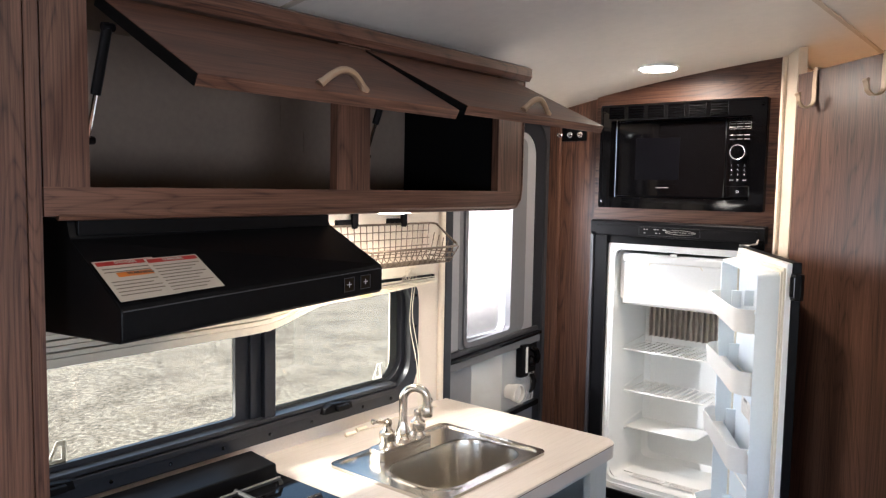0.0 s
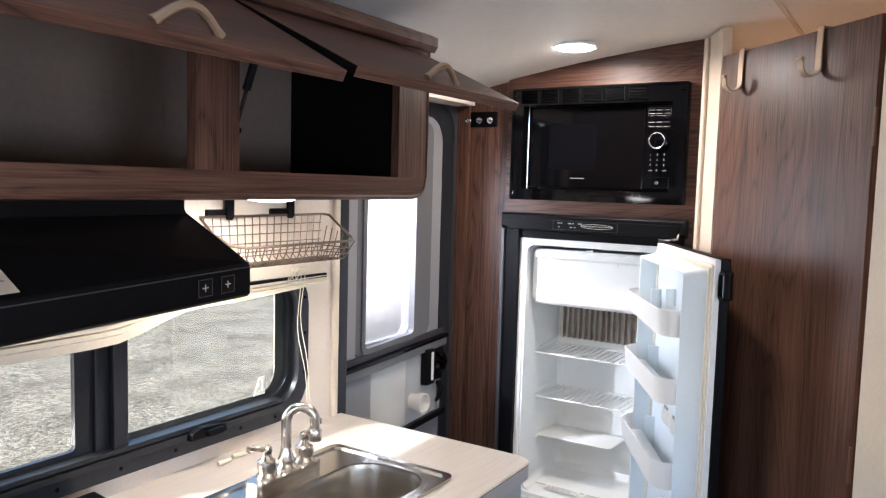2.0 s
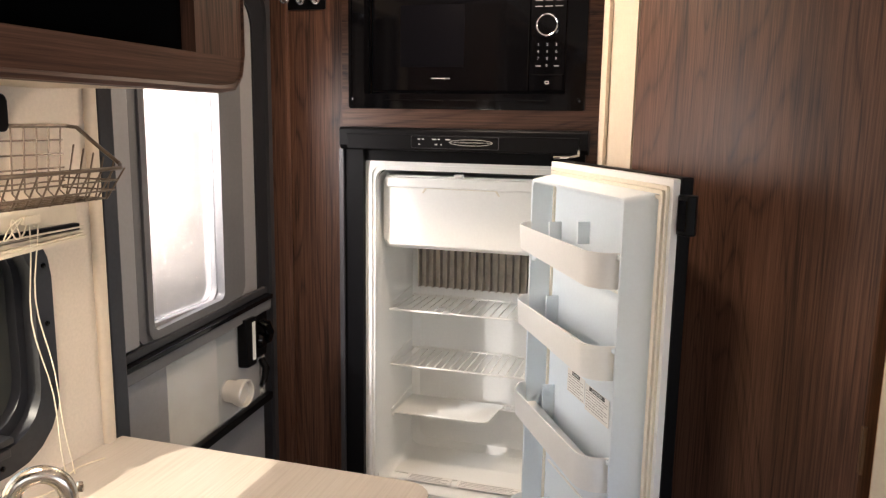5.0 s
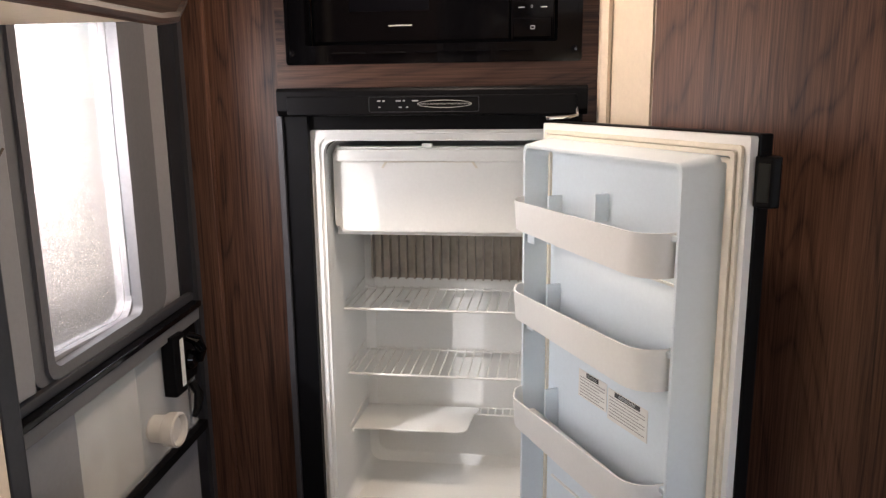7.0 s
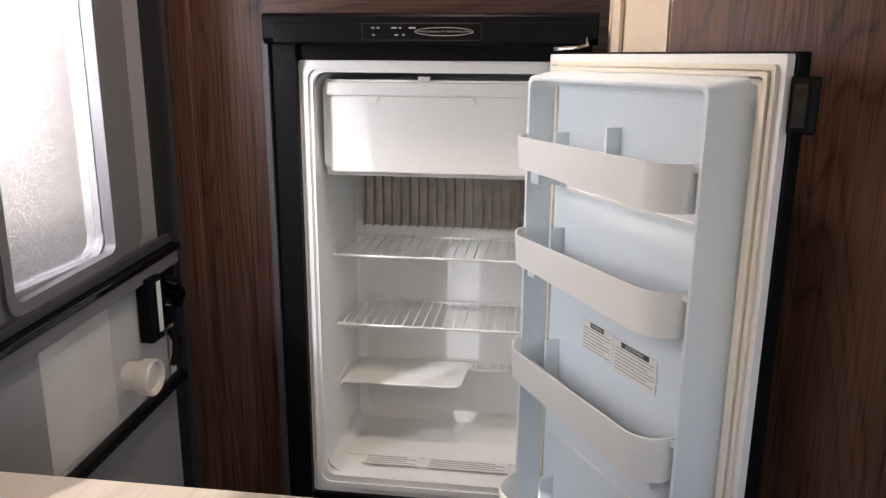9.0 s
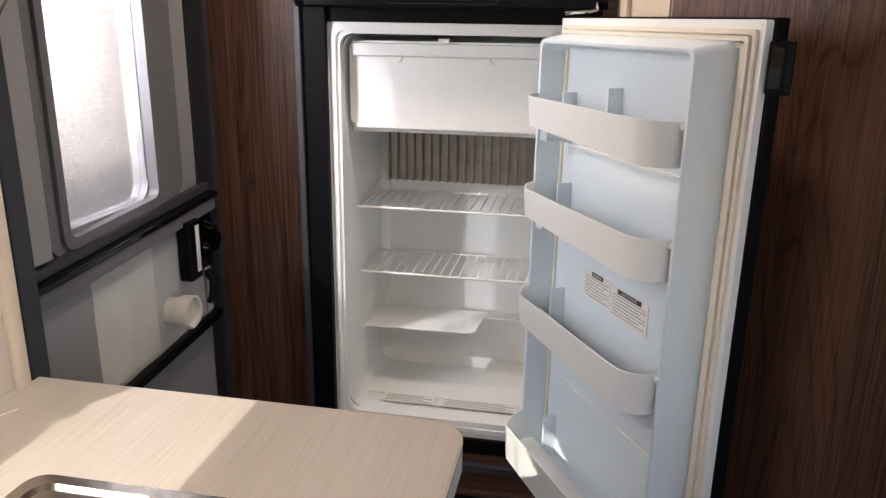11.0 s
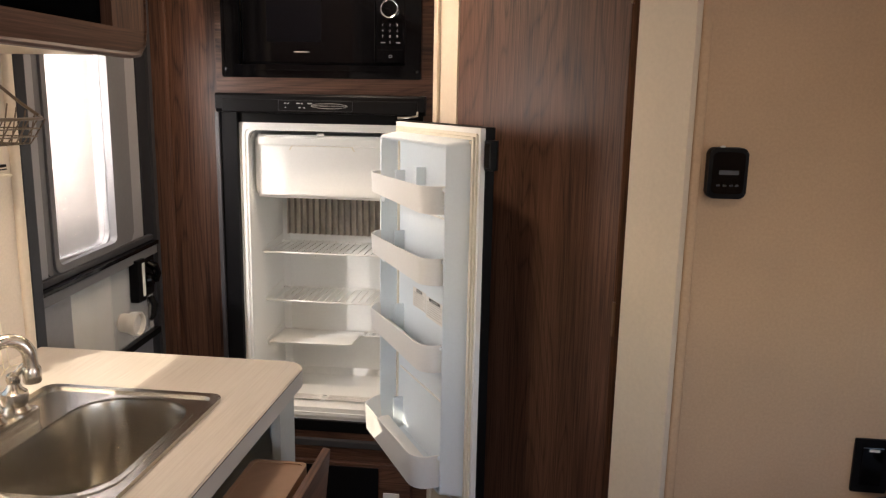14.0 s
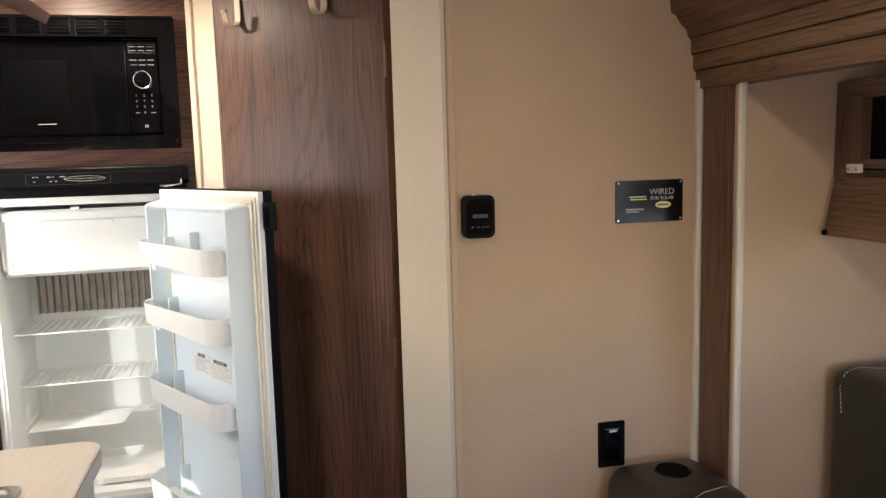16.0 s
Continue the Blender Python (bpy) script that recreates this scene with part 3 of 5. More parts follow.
for y, x in ((1.40, -1.16), (1.352, -1.152)):
    solo("cord_tassel", tube([(x, y, 0.921), (x + 0.002, y + 0.035, 0.921)], [0.006, 0.0045], 8), cord_mat, (x, y, 0.915), "cream plastic blind-cord tassel lying on the counter", "cord tassel", group="blind cord tassels")
solo("loose_cord", tube([(-1.16 + 0.012 * math.sin(i), 1.44 + i * 0.022, 0.9165) for i in range(14)], 0.0013, 5), cord_mat, (-1.16, 1.5, 0.915), "thin cream blind cord lying on the counter", "cord")

# ---------------------------------------------------------------- entry door
def skew(bm):
    """The hung parts of the door sit a little higher at the lock side."""
    for v in bm.verts:
        v.co.z += 0.052 * (v.co.y - 2.2)
    return bm


door = thing("door_1", (DX, 2.2, 0.0), "grey entry door with frosted glass and inner screen door", "door", kind="structure")
part("frame_side", B((-1.275, -1.192, 1.800, 1.835, 0, 1.81), (-1.285, -1.225, 1.835, 1.868, 0, 1.80), bevel=0.003), dark_alu, door)
part("frame_edge", B((-1.222, -1.216, 1.842, 1.860, 0, 1.80)), grey_door, door, "light edge of the frame")
part("door_frame", ring(rrect(1.868, 2.515, -0.04, 1.835, (0, 0.11, 0.02, 0), 6), rrect(1.885, 2.445, 0.02, 1.765, (0.001, 0.085, 0.02, 0.001), 6), PX, -1.325, -1.285), dark_alu, door, smooth=True)
part("outer_moulding", ring(rrect(1.87, 2.535, -0.04, 1.862, (0, 0.12, 0.02, 0), 6), rrect(1.88, 2.498, 0.0, 1.815, (0.001, 0.10, 0.02, 0.001), 6), PX, -1.318, -1.276), grey_frame, door, smooth=True)
part("door_stile", B((-1.300, DX, 1.885, 1.955, 1.03, 1.765), bevel=0.002), grey_door, door)
leaf_out, hole = rrect(1.93, 2.445, 1.03, 1.765, (0.002, 0.08, 0.01, 0.002), 6), rrect(2.010, 2.268, 1.052, 1.70, 0.035, 6)
part("door_leaf", ring(leaf_out, hole, PX, -1.32, -1.29), grey_door, door)
part("window_surround", skew(ring(rrect(1.965, 2.365, 1.03, 1.735, 0.04, 6), rrect(2.010, 2.268, 1.052, 1.70, 0.018, 6), PX, -1.292, -1.274)), mid_grey, door, smooth=True)
part("window_lip", skew(ring(rrect(1.995, 2.290, 1.036, 1.712, 0.026, 6), rrect(2.012, 2.266, 1.054, 1.698, 0.016, 6), PX, -1.276, -1.268)), mid_grey, door, smooth=True)
pane = part("pane", B((-1.306, -1.303, 2.0, 2.275, 1.035, 1.71)), frosted, door, "frosted glass")
part("belt_rail", skew(B((-1.275, -1.244, 1.875, 2.445, 1.008, 1.019), bevel=0.002)), black_gloss, door)
part("belt_gasket", skew(B((-1.275, -1.262, 1.90, 2.445, 1.019, 1.036), bevel=0.003)), grey_frame, door)
part("belt_strip", skew(B((-1.266, -1.248, 1.875, 2.44, 0.982, 1.0075), bevel=0.002)), mid_grey, door, "satin grey metal strip")
part("lower_panel", B((-1.32, -1.29, 1.93, 2.445, 0.02, 1.03)), grey_door, door)
part("slide_panel", skew(B((-1.268, -1.265, 2.037, 2.43, 0.745, 0.984))), clear, door, "clear acrylic sliding panel")
part("fixed_panel", skew(B((-1.274, -1.264, 1.885, 2.036, 0.05, 0.982))), grey_door, door, "pale grey screen panel")
part("panel_backing", skew(B((-1.2895, -1.286, 2.04, 2.25, 0.75, 0.985))), carton, door, "creased clear film behind the panel")
part("kick_rail", skew(B((-1.272, -1.250, 2.037, 2.445, 0.738, 0.757), bevel=0.002)), black_plastic, door)
part("screen_panel", B((-1.285, -1.279, 2.037, 2.445, 0.02, 0.74)), grey_door, door, "pale grey lower panel")
knob = part("knob", lathe([(0.022, 0.0), (0.026, 0.004), (0.026, 0.03), (0.032, 0.034), (0.033, 0.055), (0.030, 0.058), (0.027, 0.056), (0.026, 0.045), (0.001, 0.045)], (-1.272, 2.262, 0.832), "x", 28), milky, door, "translucent round pull", smooth=True)
part("lock_plate", B((-1.264, -1.238, 2.305, 2.350, 0.876, 0.996), bevel=0.003), black_plastic, door)
part("lock_label", B((-1.238, -1.2372, 2.330, 2.344, 0.890, 0.985)), paper, door, "white printed strip")
part("lock_body", prism([(2.345, 0.88), (2.42, 0.88), (2.43, 0.93), (2.425, 1.0), (2.345, 1.005)], PX, -1.272, -1.252, 0.003), black_plastic, door)
part("lock_lever", tube([(-1.25, 2.385, 0.975), (-1.232, 2.39, 0.965), (-1.228, 2.395, 0.945), (-1.236, 2.40, 0.92)], [0.010, 0.012, 0.012, 0.009], 10), black_gloss, door)
part("lock_turn", lathe([(0.020, 0), (0.020, 0.012), (0.014, 0.02), (0.001, 0.021)], (-1.255, 2.385, 0.925), "x", 18), black_gloss, door, smooth=True)
part("latch_lever", tube([(-1.255, 2.40, 0.87), (-1.240, 2.395, 0.85), (-1.235, 2.375, 0.825), (-1.236, 2.36, 0.815)], [0.010, 0.010, 0.008, 0.006], 10), black_plastic, door)

# ---------------------------------------------------------------- counter, sink, stove
ctr = thing("countertop", (-0.9, 1.2, 0.88), "pale wood-look laminate countertop", "countertop")
sx0, sx1, sy0, sy1 = -1.015, -0.722, 1.205, 1.585
x0, x1, y0, y1 = -1.199, -0.612, 1.085, 1.812
n = 5
corner = [(x1 - 0.045 + 0.045 * math.cos(radians(a)), y1 - 0.045 + 0.045 * math.sin(radians(a))) for a in (0, 18, 36, 54, 72, 90)]
outer = [(x0, y0), (x1, y0)] + corner + [(x0, y1)]
hole = [(sx0, sy0), (sx1, sy0), (sx1, sy1), (sx0, sy1)]
slab = bmesh.new()
for z in (0.880, 0.915):
    ov = [slab.verts.new((*p, z)) for p in outer]
    hv = [slab.verts.new((*p, z)) for p in hole]
    es = [slab.edges.new((l[i], l[(i + 1) % len(l)])) for l in (ov, hv) for i in range(len(l))]
    bmesh.ops.triangle_fill(slab, edges=es, use_beauty=True)
    if z < 0.9:
        lo_rings = (ov, hv)
    else:
        for a, c in zip(lo_rings, (ov, hv)):
            for i in range(len(a)):
                slab.faces.new((a[i], a[(i + 1) % len(a)], c[(i + 1) % len(a)], c[i]))
part("top", slab, counter_mat, ctr)
edge = bmesh.new()
path = [(x1, y0)] + corner + [(x0, y1)]
for (a0, b0), (a1, b1) in zip(path, path[1:]):
    d = Vector((a1 - a0, b1 - b0)).normalized()
    nx, ny = d.y * 0.0025, -d.x * 0.0025
    extr(edge, [(a0, b0), (a0 + nx, b0 + ny), (a1 + nx, b1 + ny), (a1, b1)], PZ, 0.879, 0.9135)
seam = bmesh.new()
for (a0, b0), (a1, b1) in zip(path, path[1:]):
    d = Vector((a1 - a0, b1 - b0)).normalized()
    nx, ny = d.y * 0.0029, -d.x * 0.0029
    extr(seam, [(a0, b0), (a0 + nx, b0 + ny), (a1 + nx, b1 + ny), (a1, b1)], PZ, 0.9110, 0.9128)
part("edge_seam", seam, seam_brown, ctr, "dark brown seam along the edge")
part("edge_band", edge, counter_edge, ctr, "smooth laminate edge band")

sink = thing("sink", (-0.87, 1.39, 0.915), "stainless steel sink with a rounded basin, set in the counter", "sink")
rim_out, rim_in = rrect(-1.035, -0.700, 1.185, 1.605, 0.022), rrect(-0.930, -0.724, 1.230, 1.572, 0.075)
part("rim", ring(rim_out, rrect(-1.020, -0.714, 1.199, 1.591, 0.02), PZ, 0.9151, 0.9225), steel, sink, smooth=True)
part("deck", ring(rrect(-1.020, -0.714, 1.199, 1.591, 0.02), rim_in, PZ, 0.9151, 0.9185), steel, sink)
part("basin_lip", ring(rrect(-0.936, -0.718, 1.224, 1.578, 0.08), rrect(-0.926, -0.728, 1.234, 1.568, 0.072), PZ, 0.916, 0.9205), steel, sink, smooth=True)
bm = bmesh.new()
levels = []
for z, s, r in ((0.919, 0.0, 0.075), (0.90, 0.003, 0.075), (0.80, 0.010, 0.07), (0.775, 0.016, 0.066), (0.765, 0.030, 0.055)):
    levels.append([bm.verts.new((a, b, z)) for a, b in rrect(-0.930 + s, -0.724 - s, 1.230 + s, 1.572 - s, r)])
for a, b in zip(levels, levels[1:]):
    for k in range(len(a)):
        bm.faces.new((a[k], a[(k + 1) % len(a)], b[(k + 1) % len(a)], b[k]))
bm.faces.new(levels[-1])
part("basin", bm, steel, sink, smooth=True)
part("drain", lathe([(0.038, 0), (0.038, 0.003), (0.030, 0.004), (0.026, 0.001), (0.001, 0.0005)], (-0.83, 1.40, 0.7655), "z", 24), chrome, sink, smooth=True)

fau = thing("faucet", (-0.973, 1.37, 0.919), "brushed nickel gooseneck faucet with two lever handles", "faucet")
part("base", prism(rrect(-0.998, -0.950, 1.278, 1.462, 0.012), PZ, 0.9186, 0.944, 0.004), nickel, fau, smooth=True)
part("spout_foot", lathe([(0.020, 0), (0.021, 0.008), (0.016, 0.016), (0.018, 0.024), (0.013, 0.036), (0.011, 0.05)], (-0.973, 1.375, 0.942), "z", 20), nickel, fau, smooth=True)
C0 = Vector((-0.973, 1.375, 0.0))
way = Vector((0.09, 0.07, 0)).normalized()
neck = [C0 + Vector((0, 0, z)) for z in (0.985, 1.01, 1.035)]
for a in range(0, 181, 12):
    g = radians(180 - a)
    neck.append(C0 + way * (0.029 + 0.029 * math.cos(g)) + Vector((0, 0, 1.045 + 0.030 * math.sin(g))))
neck.append(C0 + way * 0.059 + Vector((0, 0, 1.028)))
part("spout", tube(neck, 0.0105, 14), nickel, fau, smooth=True)
part("spout_tip", lathe([(0.012, 0.0), (0.0135, 0.003), (0.0135, 0.022), (0.0115, 0.026)], C0 + way * 0.059 + Vector((0, 0, 1.004)), "z", 16), nickel, fau, smooth=True)
for y, d, reach, rise in ((1.320, (-0.3, -1), 0.72, 1.0), (1.430, (0.5, 0.6), 0.6, 3.4)):
    h = part("handle", lathe([(0.021, 0), (0.022, 0.006), (0.017, 0.014), (0.020, 0.026), (0.019, 0.036), (0.012, 0.042), (0.009, 0.05), (0.011, 0.056), (0.010, 0.064), (0.004, 0.068)], (-0.973, y, 0.942), "z", 20), nickel, fau, smooth=True)
    dv = Vector((*d, 0)).normalized()
    p = Vector((-0.973, y, 1.000))
    part("lever", tube([p + dv * reach * s + Vector((0, 0, rise * q)) for s, q in ((0, 0), (0.02, 0.004), (0.045, 0.008), (0.055, 0.009), (0.06, 0.009))], [0.006, 0.005, 0.0045, 0.0075, 0.005], 10), nickel, h, smooth=True)

stv = thing("stove", (-0.9, 0.8, 0.0), "black gas stove set in the counter", "stove")
part("cooktop", B((-1.16, -0.60, 0.515, 1.083, 0.885, 0.918), bevel=0.004), black_gloss, stv)
part("back_guard", prism([(-1.155, 0.918), (-1.06, 0.918), (-1.065, 0.950), (-1.155, 0.958)], lambda a, b, c: (a, c, b), 0.53, 1.062, 0.004), black_metal, stv)
part("body", B((-1.16, -0.625, 0.52, 1.08, 0.05, 0.885)), black_metal, stv)
for y in (0.66, 0.93):
    bm = bmesh.new()
    for k in range(4):
        tube([(-1.02 + 0.13 * k, y - 0.11, 0.922), (-1.02 + 0.13 * k, y - 0.105, 0.936), (-1.02 + 0.13 * k, y + 0.105, 0.936), (-1.02 + 0.13 * k, y + 0.11, 0.922)], 0.005, 6, bm)
    tube([(-1.03, y, 0.936), (-0.62, y, 0.936)], 0.005, 6, bm)
    part("grate", bm, iron, stv)
    for x in (-0.95, -0.74):
        part("burner", lathe([(0.04, 0), (0.04, 0.008), (0.03, 0.012), (0.001, 0.012)], (x, y, 0.918), "z", 20), iron, stv)

base = thing("sink_cabinet", (-0.9, 1.4, 0.0), "grey-white base cabinet with an open front under the sink", "cabinet")
part("end_panel", B((-1.19, -0.635, 1.770, 1.788, 0.0, 0.879)), grey_board, base)
part("face_stile", B((-0.650, -0.632, 1.700, 1.788, 0.0, 0.879), bevel=0.001), grey_board, base)
part("face_stile", B((-0.650, -0.632, 1.085, 1.130, 0.0, 0.879), bevel=0.001), grey_board, base)
part("top_rail", B((-0.650, -0.632, 1.130, 1.700, 0.855, 0.879)), grey_board, base)
part("mid_post", B((-0.80, -0.785, 1.625, 1.650, 0.3, 0.878)), grey_board, base)
# inner boards coloured black for the shade behind the open front
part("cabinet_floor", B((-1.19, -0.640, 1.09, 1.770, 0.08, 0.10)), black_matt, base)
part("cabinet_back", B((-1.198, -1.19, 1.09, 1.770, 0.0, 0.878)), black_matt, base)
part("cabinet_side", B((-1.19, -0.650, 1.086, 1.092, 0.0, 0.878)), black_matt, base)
part("drain_pipe", tube([(-0.83, 1.40, 0.765), (-0.83, 1.40, 0.55), (-0.80, 1.45, 0.48), (-0.77, 1.52, 0.5), (-0.80, 1.60, 0.62), (-1.18, 1.60, 0.62)], 0.020, 12), grey_board, base, "pale plastic drain pipe", smooth=True)
drw = thing("drawer", (-0.60, 1.40, 0.62), "brown-lined drawer pulled open under the counter", "drawer")
part("drawer_tray", ring(rrect(-0.655, -0.552, 1.16, 1.615, 0.012), rrect(-0.648, -0.559, 1.167, 1.608, 0.010), PZ, 0.70, 0.797), drawer_wood, drw)
part("drawer_lid", prism(rrect(-0.654, -0.553, 1.161, 1.614, 0.012), PZ, 0.782, 0.795), drawer_wood, drw, "brown tray liner")
part("drawer_front", prism([(-0.550, 0.62), (-0.536, 0.62), (-0.518, 0.812), (-0.532, 0.815)], lambda a, b, c: (a, c, b), 1.14, 1.645, 0.002), walnut_y, drw)

# ---------------------------------------------------------------- range hood
def hood_drop(y):
    return -0.014 + 0.0237 * (y - 0.54) / 0.504


def sag(bm):
    """Leans the front of the hood: lower at the pantry end, level where it meets the cabinet."""
    for v in bm.verts:
        v.co.z += hood_drop(v.co.y) * min(1.0, (1.508 - v.co.z) / 0.10)
    return bm


hood = thing("range_hood", (-0.95, 0.78, 1.36), "black metal range hood under the cabinet with warning labels", "range hood")
side = [(-1.198, 1.508), (-0.885, 1.508), (-0.878, 1.482), (-0.735, 1.409), (-0.731, 1.403), (-0.731, 1.362), (-0.737, 1.357), (-1.198, 1.330)]
part("shell", sag(prism(side, lambda a, b, c: (a, c, b), 0.538, 1.044, 0.0025)), black_metal, hood)
part("mount_strip", B((-0.884, -0.874, 0.55, 1.040, 1.484, 1.512), bevel=0.001), black_metal, hood)
part("seam_line", sag(B((-0.7312, -0.7302, 0.541, 1.041, 1.4015, 1.4030))), grey_frame, hood, "thin grey line along the fold of the hood edge")
for y in (0.958, 0.998):
    sw = part("switch", sag(B((-0.7315, -0.7285, y - 0.012, y + 0.012, 1.371, 1.395), bevel=0.001)), black_gloss, hood)
    part("switch_rim", sag(ring(rrect(y - 0.0125, y + 0.0125, 1.3705, 1.3955, 0.001), rrect(y - 0.0115, y + 0.0115, 1.3715, 1.3945, 0.001), PX, -0.7287, -0.7282)), grey_frame, sw)
    part("switch_mark", sag(B((-0.7285, -0.7280, y - 0.005, y + 0.005, 1.3825, 1.3837), (-0.7285, -0.7280, y - 0.0006, y + 0.0006, 1.378, 1.388))), white_ink, sw)
sl = Vector((0.143, 0, -0.073)).normalized()
hm = Matrix.Translation((-0.807, 0.610, 1.4478)) @ Matrix((Vector((0, 1, 0)), -sl, Vector((0.073, 0, 0.143)).normalized())).transposed().to_4x4()


def slope_box(u0, u1, v0, v1, h0, h1):
    bm = B((u0, u1, v0, v1, h0, h1))
    bm.transform(hm)
    return sag(bm)


for k, (u, w, hgt, dv) in enumerate(((-0.022, 0.092, 0.092, 0.000), (0.052, 0.088, 0.088, -0.002))):
    d = -0.031 + dv
    lab = part("warning_label", slope_box(u - w / 2, u + w / 2, d - hgt / 2, d + hgt / 2, 0.0015 + k * 0.0006, 0.0020 + k * 0.0006), paper_warm_lit, hood, "white warning label with red heading")
    part("label_heading", slope_box(u - w / 2 + 0.003, u + w / 2 - 0.003, d + hgt / 2 - 0.012, d + hgt / 2 - 0.003, 0.0021 + k * 0.0006, 0.0024 + k * 0.0006), red, lab)
    if k == 0:
        part("label_heading", slope_box(u - w / 2 + 0.022, u + w / 2, d + 0.006, d + 0.016, 0.0021, 0.0024), orange, lab)
    for i in range(9):
        v = d + hgt / 2 - 0.02 - i * 0.0075
        if k == 0 and 0.002 < v - d < 0.018:
            continue
        q = slope_box(u - w / 2 + 0.006, u + w / 2 - 0.006 - 0.02 * ((i * 7) % 3) / 2, v - 0.0009, v + 0.0009, 0.0021 + k * 0.0006, 0.0024 + k * 0.0006)
        part("print_line", q, ink_brown, lab)
    heads = [("DANGER", d + hgt / 2 - 0.0075, paper_warm_lit)] + ([("WARNING", d + 0.011, ink)] if k == 0 else [])
    for text, v, colour in heads:
        wm = hm @ Matrix.Translation((u + (0.011 if text == "WARNING" else 0), v, 0.0030 + k * 0.0006))
        words("heading_word", text, 0.0085, Matrix.Translation((0, 0, hood_drop(wm.translation.y) * min(1.0, (1.508 - wm.translation.z) / 0.10))) @ wm @ Matrix.Rotation(0.02, 4, "Z"), colour, lab)

# ---------------------------------------------------------------- upper cabinet
CX = -0.868
upc = thing("upper_cabinet", (-1.0, 1.1, 1.51), "walnut-look overhead cabinet with both flip-up doors open", "cabinet")
bot, top = 1.513, 1.872
for bx in ((0.50, 0.566), (1.056, 1.147), (1.603, 1.715)):
    part("face_stile", B((CX - 0.02, CX, *bx, 1.555, 1.84)), walnut_z, upc)
part("top_rail", B((CX - 0.02, CX, 0.50, 1.715, 1.84, top)), walnut_y, upc)
rail = prism(rrect(0.50, 1.715, bot, 1.555, (0.035, 0.001, 0.001, 0.001), 6), PX, CX - 0.02, CX)
part("bottom_rail", rail, walnut_y, upc)
part("top_moulding", prism([(CX, 1.840), (CX + 0.010, 1.840), (CX + 0.018, 1.852), (CX + 0.018, 1.872), (CX, 1.880)], lambda a, b, c: (a, c, b), 0.40, 1.722), walnut_y, upc)
part("end_panel", prism([(-1.199, bot + 0.02), (CX - 0.02, bot), (CX - 0.02, top), (-1.199, 1.86)], lambda a, b, c: (a, c, b), 1.697, 1.715), walnut_z, upc)
part("edge_roll", tube([(CX - 0.004, 1.714, 1.85), (CX - 0.004, 1.714, 1.56), (CX - 0.004, 1.707, 1.532), (CX - 0.004, 1.690, 1.516), (CX - 0.004, 1.66, 1.512), (CX - 0.004, 0.52, 1.512)], 0.006, 8), walnut_y, upc, "rounded edge of the face", smooth=True)
part("bottom_board", B((-1.199, CX - 0.02, 0.50, 1.69, bot, bot + 0.014)), trim_white, upc, "pale underside board")
part("shelf_board", B((-1.199, CX - 0.02, 0.51, 1.69, 1.535, 1.547)), cab_inside, upc)
part("back_board", B((-1.199, -1.193, 0.51, 1.70, 1.547, 1.85)), cab_inside, upc)
part("roof_board", B((-1.199, CX - 0.02, 0.51, 1.70, 1.846, 1.856)), cab_inside, upc)
part("side_board", B((-1.193, CX - 0.02, 0.51, 0.525, 1.547, 1.846)), cab_inside, upc)
# shade at the inner end, put in as a black sheet
part("end_shade", B((-1.192, CX - 0.021, 1.608, 1.696, 1.548, 1.845)), black_matt, upc, "inner end of the cabinet, black for the shade inside")
for z, y in ((1.74, 1.21), (1.69, 1.28)):
    sh = part("instruction_sheet", B((-1.1925, -1.1915, y - 0.035, y + 0.035, z - 0.05, z + 0.05)), cab_inside, upc, "faded instruction sheet")
for y0, y1, drop in ((0.580, 1.113, 0.134), (1.130, 1.655, 0.122)):
    ang = math.degrees(math.atan2(drop, 0.255))
    dm = Matrix.Translation((CX + 0.004, (y0 + y1) / 2, 1.836)) @ Matrix.Rotation(radians(ang), 4, "Y")
    w = (y1 - y0) / 2

    def on_door(name, bm, m, parent, label="", smooth=False):
        bm.transform(dm)
        return part(name, bm, m, parent, label, smooth=smooth)

    d = on_door("door", B((0.0, 0.288, -w, w, -0.018, 0.0), bevel=0.0015), walnut_y, upc, "walnut-look flip-up door, propped open")
    on_door("edge_strip", B((0.0, 0.288, -w - 0.001, -w + 0.0005, -0.018, -0.001)), black_matt, d, "dark board edge")
    on_door("handle", tube(arc((0.262, -0.045, 0.0), (0.262, 0.051, 0.0), (-0.006, 0, 0.027)), [0.008] + [0.006] * 11 + [0.008], 8), satin, d, "arched satin nickel handle", smooth=True)
    for yy in (-w + 0.06, w - 0.06):
        on_door("hinge", B((0.0, 0.03, yy - 0.015, yy + 0.015, -0.028, -0.018), bevel=0.002), nickel, d)
    ys = 0.566 if y0 < 1 else y0 + 0.022
    st = thing("gas_strut", (-0.9, ys, 1.63), "black gas strut holding a flip-up door", "gas strut", "gas struts")
    a, b = Vector((CX - 0.03, ys + 0.012, 1.625)), Vector((CX + 0.036, ys + 0.012, 1.784))
    m1 = a.lerp(b, 0.42)
    part("cylinder", tube([m1, b], 0.0075, 12), black_metal, st, smooth=True)
    part("rod", tube([a, m1], 0.0035, 8), chrome, st, smooth=True)
    part("end_fitting", lathe([(0.006, -0.008), (0.007, 0), (0.006, 0.010)], a, "y", 10), black_plastic, st)
    part("end_fitting", lathe([(0.006, -0.008), (0.007, 0), (0.006, 0.010)], b, "y", 10), black_plastic, st)

# tall pantry board at the end of the kitchen
pan = thing("pantry_cabinet", (-0.9, 0.3, 0.0), "tall walnut-look pantry cabinet beside the stove", "cabinet")
part("side_panel", B((-1.198, CX + 0.002, 0.478, 0.497, 0.0, 1.87)), walnut_z, pan)
